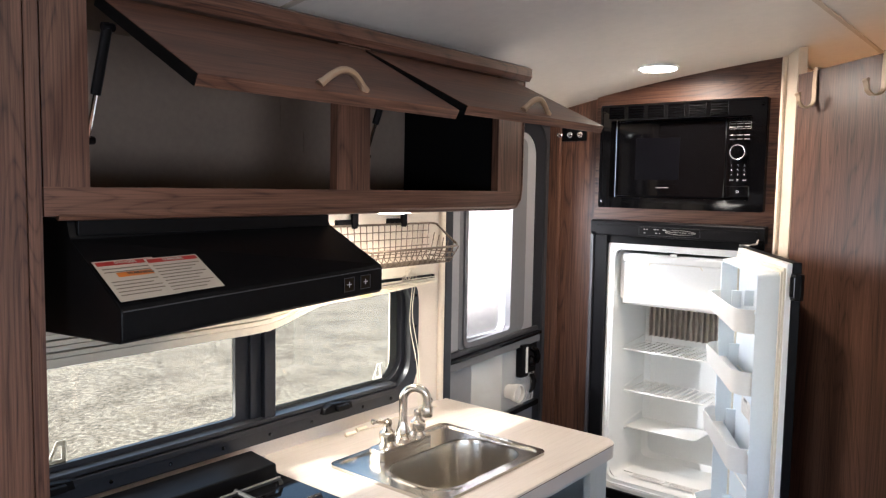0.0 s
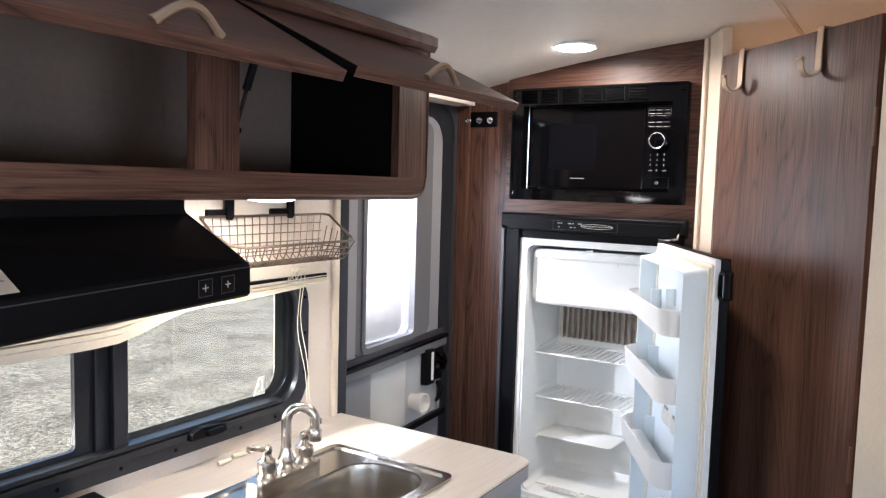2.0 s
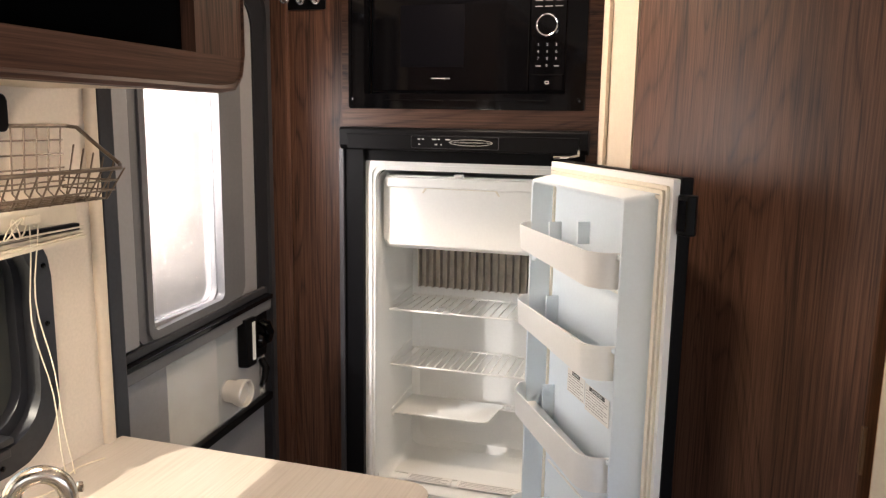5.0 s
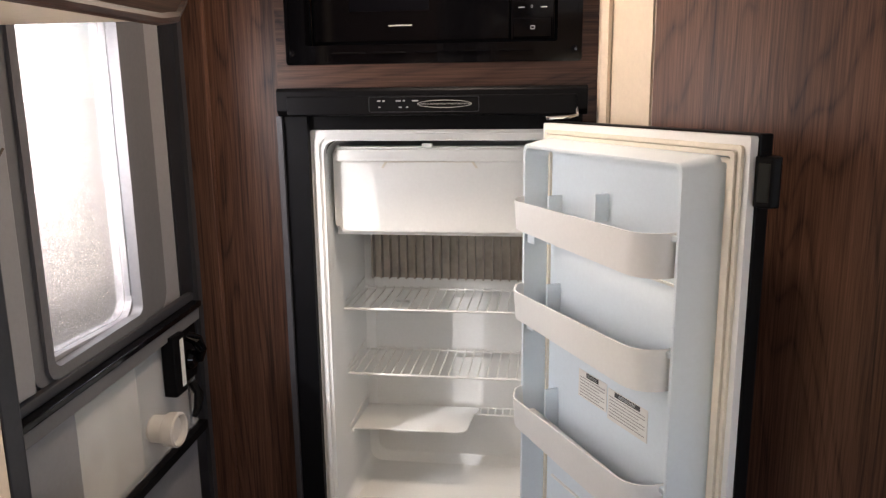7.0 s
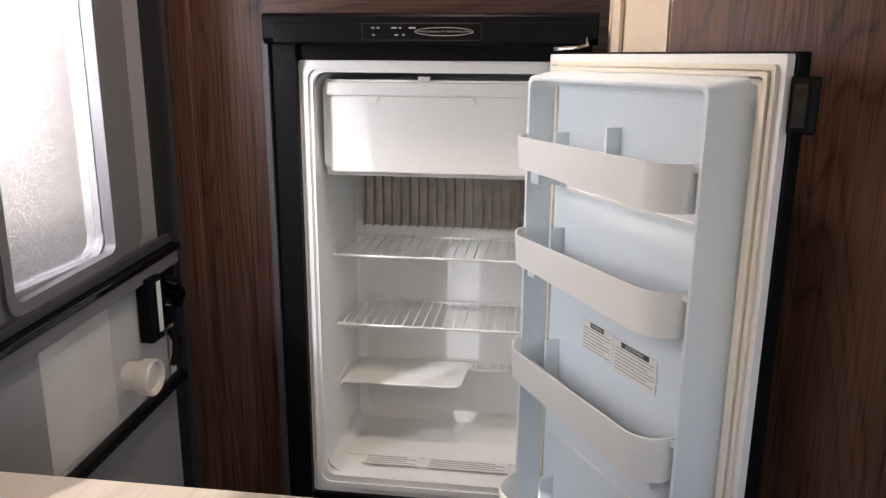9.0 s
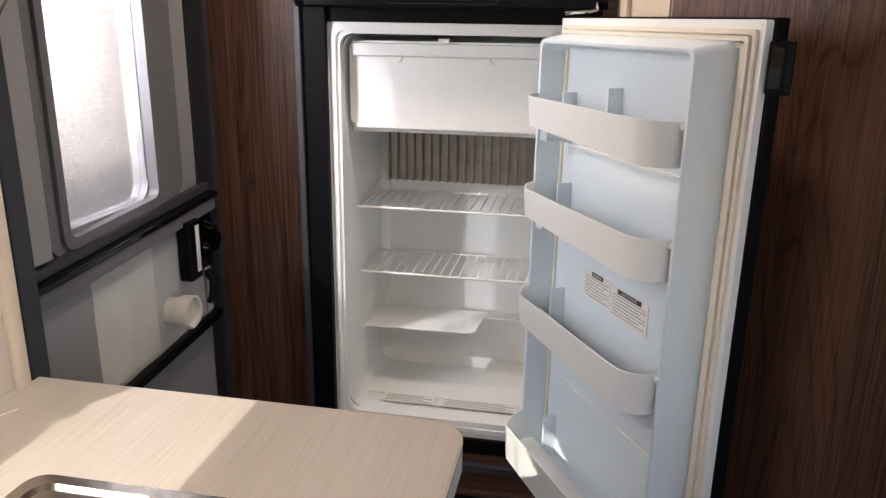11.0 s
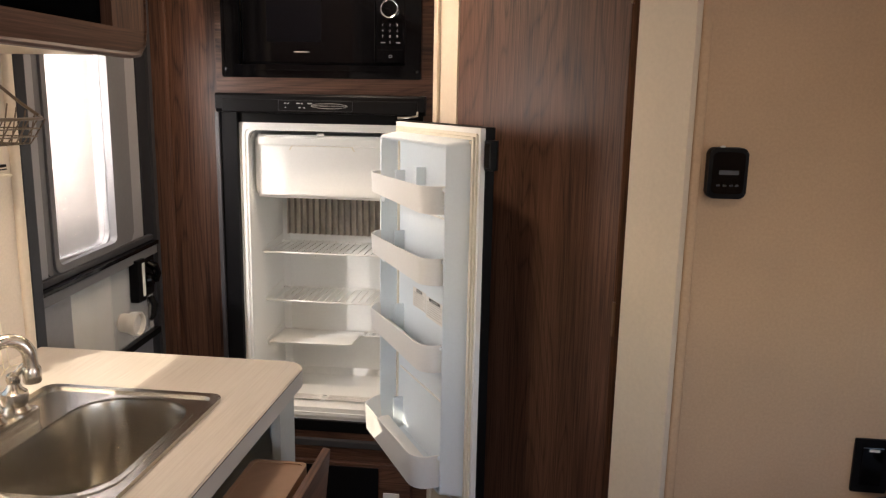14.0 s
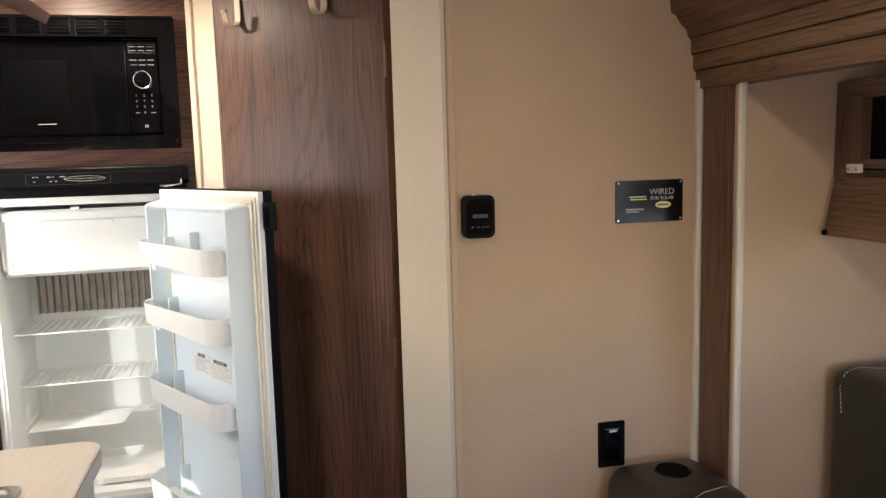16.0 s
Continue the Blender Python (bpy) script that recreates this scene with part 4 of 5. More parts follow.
part("front_panel", B((CX - 0.018, CX, -0.25, 0.477, 0.0, 1.885), bevel=0.001), walnut_z, pan)

# lamps
def puck(name, at, normal_z, r, label, watts):
    t = thing(name, at, label, "ceiling light" if normal_z > 1.8 else "cabinet light", "ceiling lights" if normal_z > 1.8 else "")
    part("housing", lathe([(r, 0.0), (r * 1.02, -0.004), (r * 0.93, -0.008), (r * 0.90, -0.006)], at, "z", 32), white_plastic, t, smooth=True)
    part("diffuser", lathe([(r * 0.90, -0.005), (r * 0.80, -0.011), (r * 0.4, -0.0145), (0.001, -0.015)], at, "z", 32), lamp_glow, t, "glowing warm diffuser", smooth=True)
    l = bpy.data.lights.new(name, "AREA")
    l.shape, l.size, l.energy, l.color = "DISK", r * 1.5, watts, (1.0, 0.74, 0.47)
    o = new(name + "_glow", l)
    o.matrix_world = Matrix.Translation((at[0], at[1], at[2] - 0.02))


puck("ceiling_light", (-0.752, 2.28, ceil_z(-0.752) - 0.001), 2.0, 0.062, "round recessed ceiling light, switched on", 1.1)
puck("cabinet_light", (-0.985, 1.335, bot - 0.0005), 1.5, 0.058, "round light under the cabinet, switched on", 0.5)


# unseen fill lamps of the same kind, added mid-room, rear and in the bathroom
puck("ceiling_light", (0.20, 0.85, ceil_z(0.20) - 0.001), 2.0, 0.062, "round recessed ceiling light, switched on", 0.35)
puck("ceiling_light", (0.10, -0.70, ceil_z(0.10) - 0.001), 2.0, 0.062, "round recessed ceiling light, switched on", 0.5)
puck("ceiling_light", (0.18, 2.62, ceil_z(0.18) - 0.001), 2.0, 0.062, "round recessed ceiling light, switched on", 1.6)

# ---------------------------------------------------------------- refrigerator
fridge = thing("refrigerator", (-0.77, 2.5, 0.44), "black-framed absorption refrigerator with its white interior open", "refrigerator")
part("header", prism([(2.512, 1.402), (2.488, 1.402), (2.478, 1.412), (2.478, 1.450), (2.484, 1.456), (2.512, 1.456)], PX, -1.072, -0.470, 0.002), black_plastic, fridge, "black control header")
part("header_step", B((-1.050, -0.490, 2.4745, 2.480, 1.404, 1.440), bevel=0.002), black_plastic, fridge)
pan_ring = bmesh.new()
for bx in ((-1.068, -1.018, 2.500, 2.560, 0.44, 1.402), (-1.018, -0.50, 2.512, 2.56, 1.374, 1.402), (-1.018, -0.478, 2.505, 2.56, 0.440, 0.474)):
    q = B(bx)
    me = bpy.data.meshes.new("t")
    q.to_mesh(me)
    pan_ring.from_mesh(me)
part("outer_frame", pan_ring, black_plastic, fridge)
part("side_trim", B((-1.079, -1.067, 2.492, 2.515, 0.44, 1.402), bevel=0.001), grey_frame, fridge, "grey metal side trim")
part("frame_right", B((-0.512, -0.478, 2.505, 2.56, 0.44, 1.402)), black_plastic, fridge)
# white liner: face ring and cavity
fo, fi = rrect(-1.018, -0.512, 0.474, 1.374, 0.006), rrect(-0.992, -0.540, 0.512, 1.352, 0.025)
part("face_ring", ring(fo, fi, PY, 2.516, 2.535), white_plastic, fridge, smooth=True)
part("face_step", ring(rrect(-1.010, -0.522, 0.486, 1.366, 0.02), rrect(-1.000, -0.532, 0.498, 1.358, 0.02), PY, 2.512, 2.517), white_plastic, fridge, smooth=True)
lev = bmesh.new()
rings = []
for y, s in ((2.535, 0.0), (2.60, 0.004), (2.775, 0.012), (2.795, 0.03)):
    rings.append([lev.verts.new((a, y, b)) for a, b in rrect(-0.992 + s, -0.540 - s, 0.512 + s, 1.352 - s, 0.03)])
for a, b in zip(rings, rings[1:]):
    for k in range(len(a)):
        lev.faces.new((a[k], a[(k + 1) % len(a)], b[(k + 1) % len(a)], b[k]))
lev.faces.new(rings[-1])
part("liner", lev, white_plastic, fridge, smooth=True)
part("casing", B((-1.07, -1.03, 2.56, 3.05, 0.44, 1.40), (-0.51, -0.478, 2.56, 3.05, 0.44, 1.40), (-1.03, -0.51, 3.0, 3.05, 0.44, 1.40), (-1.03, -0.51, 2.56, 3.0, 0.44, 0.47), (-1.03, -0.51, 2.56, 3.0, 1.385, 1.40)), black_metal, fridge)
fz = part("freezer_door", prism(rrect(-0.982, -0.548, 1.162, 1.338, 0.014), PY, 2.548, 2.575, 0.006), white_plastic, fridge, smooth=True)
part("freezer_lip", B((-0.975, -0.555, 2.540, 2.552, 1.308, 1.334), bevel=0.005), white_plastic, fz)
part("freezer_pull", prism([(-0.880, 1.295), (-0.872, 1.309), (-0.690, 1.309), (-0.682, 1.295), (-0.686, 1.295), (-0.694, 1.3065), (-0.868, 1.3065), (-0.876, 1.295)], PY, 2.5455, 2.549), gasket_cream, fz)
part("freezer_latch", B((-0.795, -0.772, 2.538, 2.55, 1.336, 1.345), bevel=0.002), white_plastic, fz)
part("freezer_box", B((-0.985, -0.545, 2.575, 2.785, 1.150, 1.165), (-0.985, -0.975, 2.575, 2.785, 1.165, 1.34), (-0.555, -0.545, 2.575, 2.785, 1.165, 1.34)), white_plastic, fridge)
fins = part("fin_plate", B((-0.965, -0.560, 2.782, 2.788, 1.005, 1.155)), fin_metal, fridge, "ribbed aluminium cooling plate")
for i in range(20):
    x = -0.958 + i * 0.0205
    part("fin", B((x, x + 0.0035, 2.755, 2.783, 1.008, 1.153)), fin_metal, fins)
def wire_shelf(z, y0, y1, n):
    loop = [(-0.984, y0, z), (-0.548, y0, z), (-0.550, y1, z + 0.004), (-0.982, y1, z + 0.004)]
    sh = part("wire_shelf", tube(loop, 0.003, 6, closed=True), wire_white, fridge, "white coated wire shelf")
    for i in range(n):
        x = -0.972 + i * (0.412 / (n - 1))
        part("wire", tube([(x, y0 - 0.001, z + 0.002), (x, y1 - 0.008, z + 0.002), (x, y1, z + 0.010)], 0.0019, 5), wire_white, sh)


wire_shelf(0.977, 2.600, 2.768, 20)
wire_shelf(0.821, 2.610, 2.772, 20)
tray = prism([(-0.984, 2.630), (-0.742, 2.630), (-0.728, 2.634), (-0.718, 2.646), (-0.712, 2.735), (-0.704, 2.742), (-0.70, 2.775), (-0.980, 2.775)], PZ, 0.675, 0.679, 0.001)
part("shelf_tray", tray, white_plastic, fridge, "solid white half shelf")
grid = part("shelf_grid", tube([(-0.702, 2.738, 0.677), (-0.552, 2.738, 0.677), (-0.552, 2.772, 0.679), (-0.702, 2.772, 0.679)], 0.0028, 6, closed=True), wire_white, fridge)
for i in range(9):
    part("wire", tube([(-0.696 + i * 0.018, 2.738, 0.678), (-0.696 + i * 0.018, 2.772, 0.680)], 0.0018, 5), wire_white, grid)
for z in (0.977, 0.821, 0.677):
    for y in (2.63, 2.75):
        part("shelf_peg", lathe([(0.005, 0), (0.005, 0.010), (0.003, 0.012)], (-0.992, y, z - 0.006), "x", 8), white_plastic, fridge)
    part("side_rail", tube([(-0.986, 2.62, z + 0.012), (-0.980, 2.765, z + 0.030)], 0.0022, 5), wire_white, fridge)
part("thermistor", B((-0.905, -0.872, 2.775, 2.792, 0.925, 0.945), bevel=0.002), white_plastic, fridge)
for x0, x1 in ((-0.925, -0.800), (-0.785, -0.605)):
    lab = part("care_label", B((x0, x1, 2.560, 2.600, 0.5205, 0.5215)), paper, fridge, "printed care label on the fridge floor")
    for i in range(4):
        part("print_line", B((x0 + 0.008, x1 - 0.008 - 0.02 * (i % 2), 2.566 + i * 0.008, 2.569 + i * 0.008, 0.5215, 0.5219)), ink_grey, lab)
part("floor_step", B((-0.970, -0.562, 2.60, 2.79, 0.514, 0.520), bevel=0.002), white_plastic, fridge)
for i, (x, w) in enumerate(((-0.868, 0.006), (-0.858, 0.005), (-0.832, 0.010), (-0.818, 0.004), (-0.800, 0.012), (-0.866, 0.004), (-0.826, 0.006), (-0.812, 0.004))):
    z = 1.429 if i < 5 else 1.417
    part("panel_mark", B((x, x + w, 2.4735, 2.4746, z, z + 0.0025)), white_ink, fridge)
cxm, czm = -0.738, 1.424
part("panel_oval", ring([(cxm + 0.052 * math.cos(a), czm + 0.0075 * math.sin(a)) for a in np.linspace(0, 2 * math.pi, 33)[:-1]], [(cxm + 0.0505 * math.cos(a), czm + 0.0062 * math.sin(a)) for a in np.linspace(0, 2 * math.pi, 33)[:-1]], PY, 2.4735, 2.4746), ink_grey, fridge)
words("panel_words", "AUTOMATIC REFRIGERATOR TEMPERATURE CONTROL", 0.0042, Matrix.Translation((cxm, 2.4735, czm)) @ Matrix.Rotation(radians(90), 4, "X"), ink_grey, fridge)
part("panel_line", ring(rrect(-0.885, -0.672, 1.409, 1.438, 0.004), rrect(-0.8842, -0.6728, 1.4098, 1.4372, 0.0035), PY, 2.4738, 2.4746), grey_frame, fridge)
part("hinge_pin", tube([(-0.545, 2.480, 1.396), (-0.505, 2.462, 1.398), (-0.490, 2.470, 1.402), (-0.490, 2.485, 1.42)], 0.004, 8), chrome, fridge, "bright hinge bracket")
part("toe_sill", B((-1.068, -0.478, 2.495, 2.515, 0.395, 0.415), bevel=0.002), grey_frame, fridge, "grey sill under the fridge")

FDM = pose(-0.546, 2.481, 0, 0, 0, -59.2)
shell = B((-0.012, 0.516, 0.0115, 0.034, 0.452, 1.390), bevel=0.003)
shell.transform(FDM)
fd = part("door", shell, black_plastic, fridge, "open door, black outside and white inside with bins")


def L(name, bm, m, parent=None, label="", smooth=False):
    bm.transform(FDM)
    return part(name, bm, m, fd, label, smooth=smooth)


L("door_edge", ring(rrect(-0.008, 0.513, 0.456, 1.387, 0.004), rrect(0.004, 0.502, 0.470, 1.374, 0.004), PY, -0.001, 0.0112), pale_plastic, label="white edge of the door")
for k, (inset, y0, y1) in enumerate(((0.009, -0.006, 0.0), (0.017, -0.010, -0.002), (0.026, -0.007, 0.002))):
    L("gasket_rib", ring(rrect(-0.004 + inset, 0.512 - inset, 0.460 + inset, 1.384 - inset, 0.005), rrect(0.0025 + inset, 0.5055 - inset, 0.4665 + inset, 1.3775 - inset, 0.004), PY, y0, y1), gasket_cream, label="cream magnetic gasket" if k == 0 else "")
L("gasket", ring(rrect(0.004, 0.504, 0.466, 1.378, 0.005), rrect(0.034, 0.474, 0.496, 1.350, 0.005), PY, 0.0035, 0.011), gasket_cream)
# raised liner: sloping rim and flat back
bm = bmesh.new()
loops = []
for y, r in ((0.004, (0.014, 0.476, 0.490, 1.362)), (-0.020, (0.012, 0.464, 0.494, 1.358)), (-0.052, (0.010, 0.452, 0.498, 1.351)), (-0.0545, (0.012, 0.4505, 0.500, 1.349)), (-0.0548, (0.015, 0.4465, 0.503, 1.346)), (-0.0535, (0.0175, 0.444, 0.505, 1.3435)), (-0.004, (0.022, 0.437, 0.512, 1.336)), (-0.002, (0.025, 0.434, 0.515, 1.333))):
    loops.append([bm.verts.new((a, y, b)) for a, b in rrect(*r, 0.012)])
for a, b in zip(loops, loops[1:]):
    for k in range(len(a)):
        bm.faces.new((a[k], a[(k + 1) % len(a)], b[(k + 1) % len(a)], b[k]))
bm.faces.new(loops[-1])
L("liner", bm, bin_plastic, smooth=True)
for k, (zt, h) in enumerate(((1.254, 0.064), (1.087, 0.064), (0.878, 0.068), (0.600, 0.085))):
    dpt = 0.100 if k < 3 else 0.118
    outl = [(0.012, 0.030), (0.012, 0.052), (0.022, 0.074), (0.052, dpt - 0.006), (0.068, dpt), (0.392, dpt)]
    outl += [(0.392 + 0.046 * math.sin(radians(a)), dpt - 0.046 + 0.046 * math.cos(radians(a))) for a in (18, 36, 54, 72, 90)] + [(0.438, 0.030)]
    o2, i2 = [], []
    for i, (a, b) in enumerate(outl):
        pa, pb = outl[max(0, i - 1)], outl[min(len(outl) - 1, i + 1)]
        d = Vector((pb[0] - pa[0], pb[1] - pa[1])).normalized()
        i2.append((a + d.y * 0.003, b - d.x * 0.003))
    bm = bmesh.new()
    lo = [bm.verts.new((a * 0.985 + 0.003, -b * 0.97, zt - h + 0.014 - 0.034 * a)) for a, b in outl]
    hi = [bm.verts.new((a, -b, zt)) for a, b in outl]
    hi2 = [bm.verts.new((a, -b, zt)) for a, b in i2]
    lo2 = [bm.verts.new((a * 0.985 + 0.003, -b * 0.97, zt - h + 0.018 - 0.034 * a)) for a, b in i2]
    for i in range(len(outl) - 1):
        for q in ((lo[i], lo[i + 1], hi[i + 1], hi[i]), (hi[i], hi[i + 1], hi2[i + 1], hi2[i]), (hi2[i], hi2[i + 1], lo2[i + 1], lo2[i])):
            bm.faces.new(q)
    bm.faces.new(lo)
    bm.faces.new(lo2)
    b = L("door_bin", bm, pale_plastic, label="pale plastic door bin", smooth=True)
    L("bin_clip", B((0.434, 0.448, -0.056, -0.040, zt - 0.012, zt - 0.003), bevel=0.002), bin_plastic, b)
    L("bin_rib", B((0.060, 0.066, -0.030, -0.002, zt - h - 0.022, zt + 0.004)), bin_plastic, b)
    L("bin_foot", B((0.040, 0.066, -0.060, -0.002, zt - h - 0.020, zt - h - 0.001), bevel=0.002), bin_plastic, b)
L("divider", B((0.205, 0.211, -0.028, -0.002, 1.232, 1.278)), bin_plastic)
for z in (1.020, 1.160, 0.690):
    L("liner_step", B((0.05, 0.425, -0.006, -0.001, z, z + 0.004)), white_plastic)
for u0, u1, z1, ht, txt in ((0.138, 0.226, 0.948, 0.052, "WARNING"), (0.230, 0.338, 0.944, 0.056, "AVERTISSEMENT")):
    lab = L("warning_label", B((u0, u1, -0.0035, -0.0025, z1 - ht, z1)), paper, label="white printed warning label")
    mid, half = (u0 + u1) / 2, 0.0043 * len(txt) * 0.62
    L("heading_bar", B((mid - half, mid + half, -0.0040, -0.0035, z1 - 0.0095, z1 - 0.001)), ink, lab)
    words("heading", txt, 0.0075, FDM @ Matrix.Translation((mid, -0.0042, z1 - 0.0053)) @ Matrix.Rotation(radians(90), 4, "X"), white_ink, fd, spread=0.85)
    for i in range(7):
        L("print_line", B((u0 + 0.005, u1 - 0.006 - 0.016 * (i % 3 == 2), -0.0040, -0.0035, z1 - 0.0138 - i * 0.0058, z1 - 0.0124 - i * 0.0058)), ink_grey, lab)
hd = L("handle", prism([(0.509, 0.010), (0.522, 0.006), (0.538, 0.013), (0.541, 0.026), (0.526, 0.038), (0.509, 0.036)], PZ, 1.296, 1.362, 0.003), black_plastic, label="black door handle")
L("handle_slot", prism([(0.523, 0.004), (0.536, 0.010), (0.536, 0.013), (0.523, 0.008)], PZ, 1.304, 1.354), black_gloss, hd)
for z in (0.470, 1.378):
    L("gasket_screw", lathe([(0.003, 0), (0.003, 0.0015), (0.001, 0.002)], (0.016, -0.008, z - 0.01), "y", 8), chrome)

# ---------------------------------------------------------------- microwave
mw = thing("microwave", (-0.766, 2.50, 1.50), "black built-in microwave oven in a vented trim kit", "microwave")
MX0, MX1, MZ0, MZ1 = -1.050, -0.483, 1.500, 1.858
part("trim_kit", ring(rrect(MX0, MX1, MZ0, MZ1, 0.006), rrect(-1.010, -0.528, 1.536, 1.802, 0.004), PY, 2.488, 2.530), black_gloss, mw, "glossy black trim frame")
part("trim_lip", ring(rrect(MX0 + 0.001, MX1 - 0.001, MZ0 + 0.001, MZ1 - 0.001, 0.006), rrect(MX0 + 0.008, MX1 - 0.008, MZ0 + 0.008, MZ1 - 0.008, 0.004), PY, 2.484, 2.489), black_gloss, mw)
part("oven_body", B((-1.010, -0.528, 2.535, 2.90, 1.536, 1.802)), black_plastic, mw)
part("oven_door", B((-1.004, -0.618, 2.522, 2.536, 1.542, 1.797), bevel=0.003), black_gloss, mw, "glossy black glass door")
part("control_panel", B((-0.616, -0.534, 2.523, 2.536, 1.542, 1.797), bevel=0.002), black_gloss, mw)
part("door_window", B((-0.930, -0.772, 2.5213, 2.5222, 1.600, 1.742)), black_window, mw, "dark mesh window")
part("name_mark", B((-0.852, -0.806, 2.5210, 2.5219, 1.5715, 1.5740)), ink_grey, mw, "small pale mark")
part("open_button", B((-0.612, -0.538, 2.5205, 2.5235, 1.545, 1.582), bevel=0.002), black_gloss, mw)
part("button_mark", ring(rrect(-0.579, -0.570, 1.560, 1.567, 0.002), rrect(-0.5775, -0.5715, 1.5615, 1.5655, 0.001), PY, 2.5198, 2.5206), white_ink, mw)
dial = part("dial", lathe([(0.0255, 0), (0.0255, -0.012), (0.024, -0.014), (0.0225, -0.013)], (-0.577, 2.523, 1.690), "y", 36), chrome, mw, "chrome-ringed dial", smooth=True)
part("dial_face", lathe([(0.0226, 0), (0.0226, -0.0125), (0.0215, -0.0135), (0.001, -0.0137)], (-0.577, 2.5232, 1.690), "y", 36), black_gloss, dial, smooth=True)
for r in range(4):
    for c in range(3):
        if r == 3 and c != 1:
            part("key_bar", B((-0.602 + c * 0.021, -0.590 + c * 0.021, 2.5222, 2.5232, 1.5995, 1.6015)), white_ink, mw)
        else:
            words("key_digit", str(r * 3 + c + 1) if r < 3 else "0", 0.0085, Matrix.Translation((-0.597 + c * 0.0205, 2.5226, 1.648 - r * 0.0155)) @ Matrix.Rotation(radians(90), 4, "X"), white_ink, mw)
for r, z in enumerate((1.780, 1.770, 1.744, 1.731)):
    for c in range(3):
        part("key_bar", B((-0.607 + c * 0.023, -0.590 + c * 0.023, 2.5222, 2.5232, z, z + 0.0016)), ink_grey, mw)
part("key_box", ring(rrect(-0.609, -0.541, 1.764, 1.788, 0.002), rrect(-0.6084, -0.5416, 1.7646, 1.7874, 0.002), PY, 2.5222, 2.523), ink_grey, mw)
for i in range(6):
    xa = -1.018 + i * 0.0715
    vent = part("vent", B((xa, xa + 0.058, 2.4865, 2.4885, 1.809, 1.852)), black_plastic, mw, "row of pressed vent slots")
    for k in range(5):
        z = 1.811 + k * 0.0083
        part("slat", prism([(2.4868, z), (2.480, z + 0.0012), (2.4868, z + 0.0058)], PX, xa + 0.002, xa + 0.056), black_gloss, vent)
for i in range(5):
    xa = -0.955 + i * 0.080
    part("bottom_slot", B((xa, xa + 0.062, 2.484, 2.4885, 1.5195, 1.5225), bevel=0.001), black_gloss, mw)
for x in (MX0 + 0.014, MX1 - 0.014):
    for z in (MZ0 + 0.022, MZ1 - 0.022):
        part("screw", lathe([(0.006, 0), (0.005, -0.003), (0.001, -0.0035)], (x, 2.4885, z), "y", 12), black_gloss, mw, smooth=True)

# drawer and clutter under the fridge
low = thing("lower_drawer", (-0.77, 2.5, 0.05), "dark walnut-look drawer front under the fridge", "drawer")
part("front", B((-1.02, -0.50, 2.496, 2.513, 0.10, 0.345), bevel=0.002), walnut_x, low)
# black panel, drawn large to stand for the shade down here
part("panel", B((-1.00, -0.60, 2.492, 2.497, 0.115, 0.335), bevel=0.002), black_plastic, low, "black panel, widened for the shade under the fridge")
part("tag", B((-0.585, -0.535, 2.493, 2.497, 0.225, 0.255)), paper, low, "small white tag")

# three sockets on the walnut panel
jack = thing("jack_panel", (-1.195, 2.53, 1.77), "black plate with three antenna jacks on the walnut panel", "jack plate")
part("plate", prism(rrect(-1.262, -1.130, 1.740, 1.792, 0.004), PY, 2.529, 2.535, 0.0015), black_plastic, jack)
for x in (-1.238, -1.196, -1.154):
    j = part("jack", lathe([(0.011, 0), (0.011, -0.004), (0.008, -0.005), (0.008, -0.014), (0.005, -0.015), (0.001, -0.010)], (x, 2.5292, 1.762), "y", 14), chrome, jack, smooth=True)

# ---------------------------------------------------------------- bathroom door with hooks
bd = thing("door_2", pose(0.0175, 1.9825, 0, 0, 0, 135), "tall walnut-look bathroom door, closed", "door", kind="structure")
part("leaf", B((0.004, 0.545, -0.034, 0.0, 0.03, 1.900), bevel=0.0015), walnut_z, bd, local=True)
for z0 in (0.952, 1.642):
    hg = part("hinge", tube([(0.0, 0.002, z0), (0.0, 0.002, z0 + 0.076)], 0.0032, 10), hinge_bronze, bd, local=True)
    part("hinge_leaf", B((0.001, 0.007, -0.002, 0.001, z0, z0 + 0.076)), hinge_bronze, hg, local=True)
part("stop_strip", B((0.546, 0.556, -0.03, -0.004, 0.0, 1.90)), trim_white, bd, local=True)
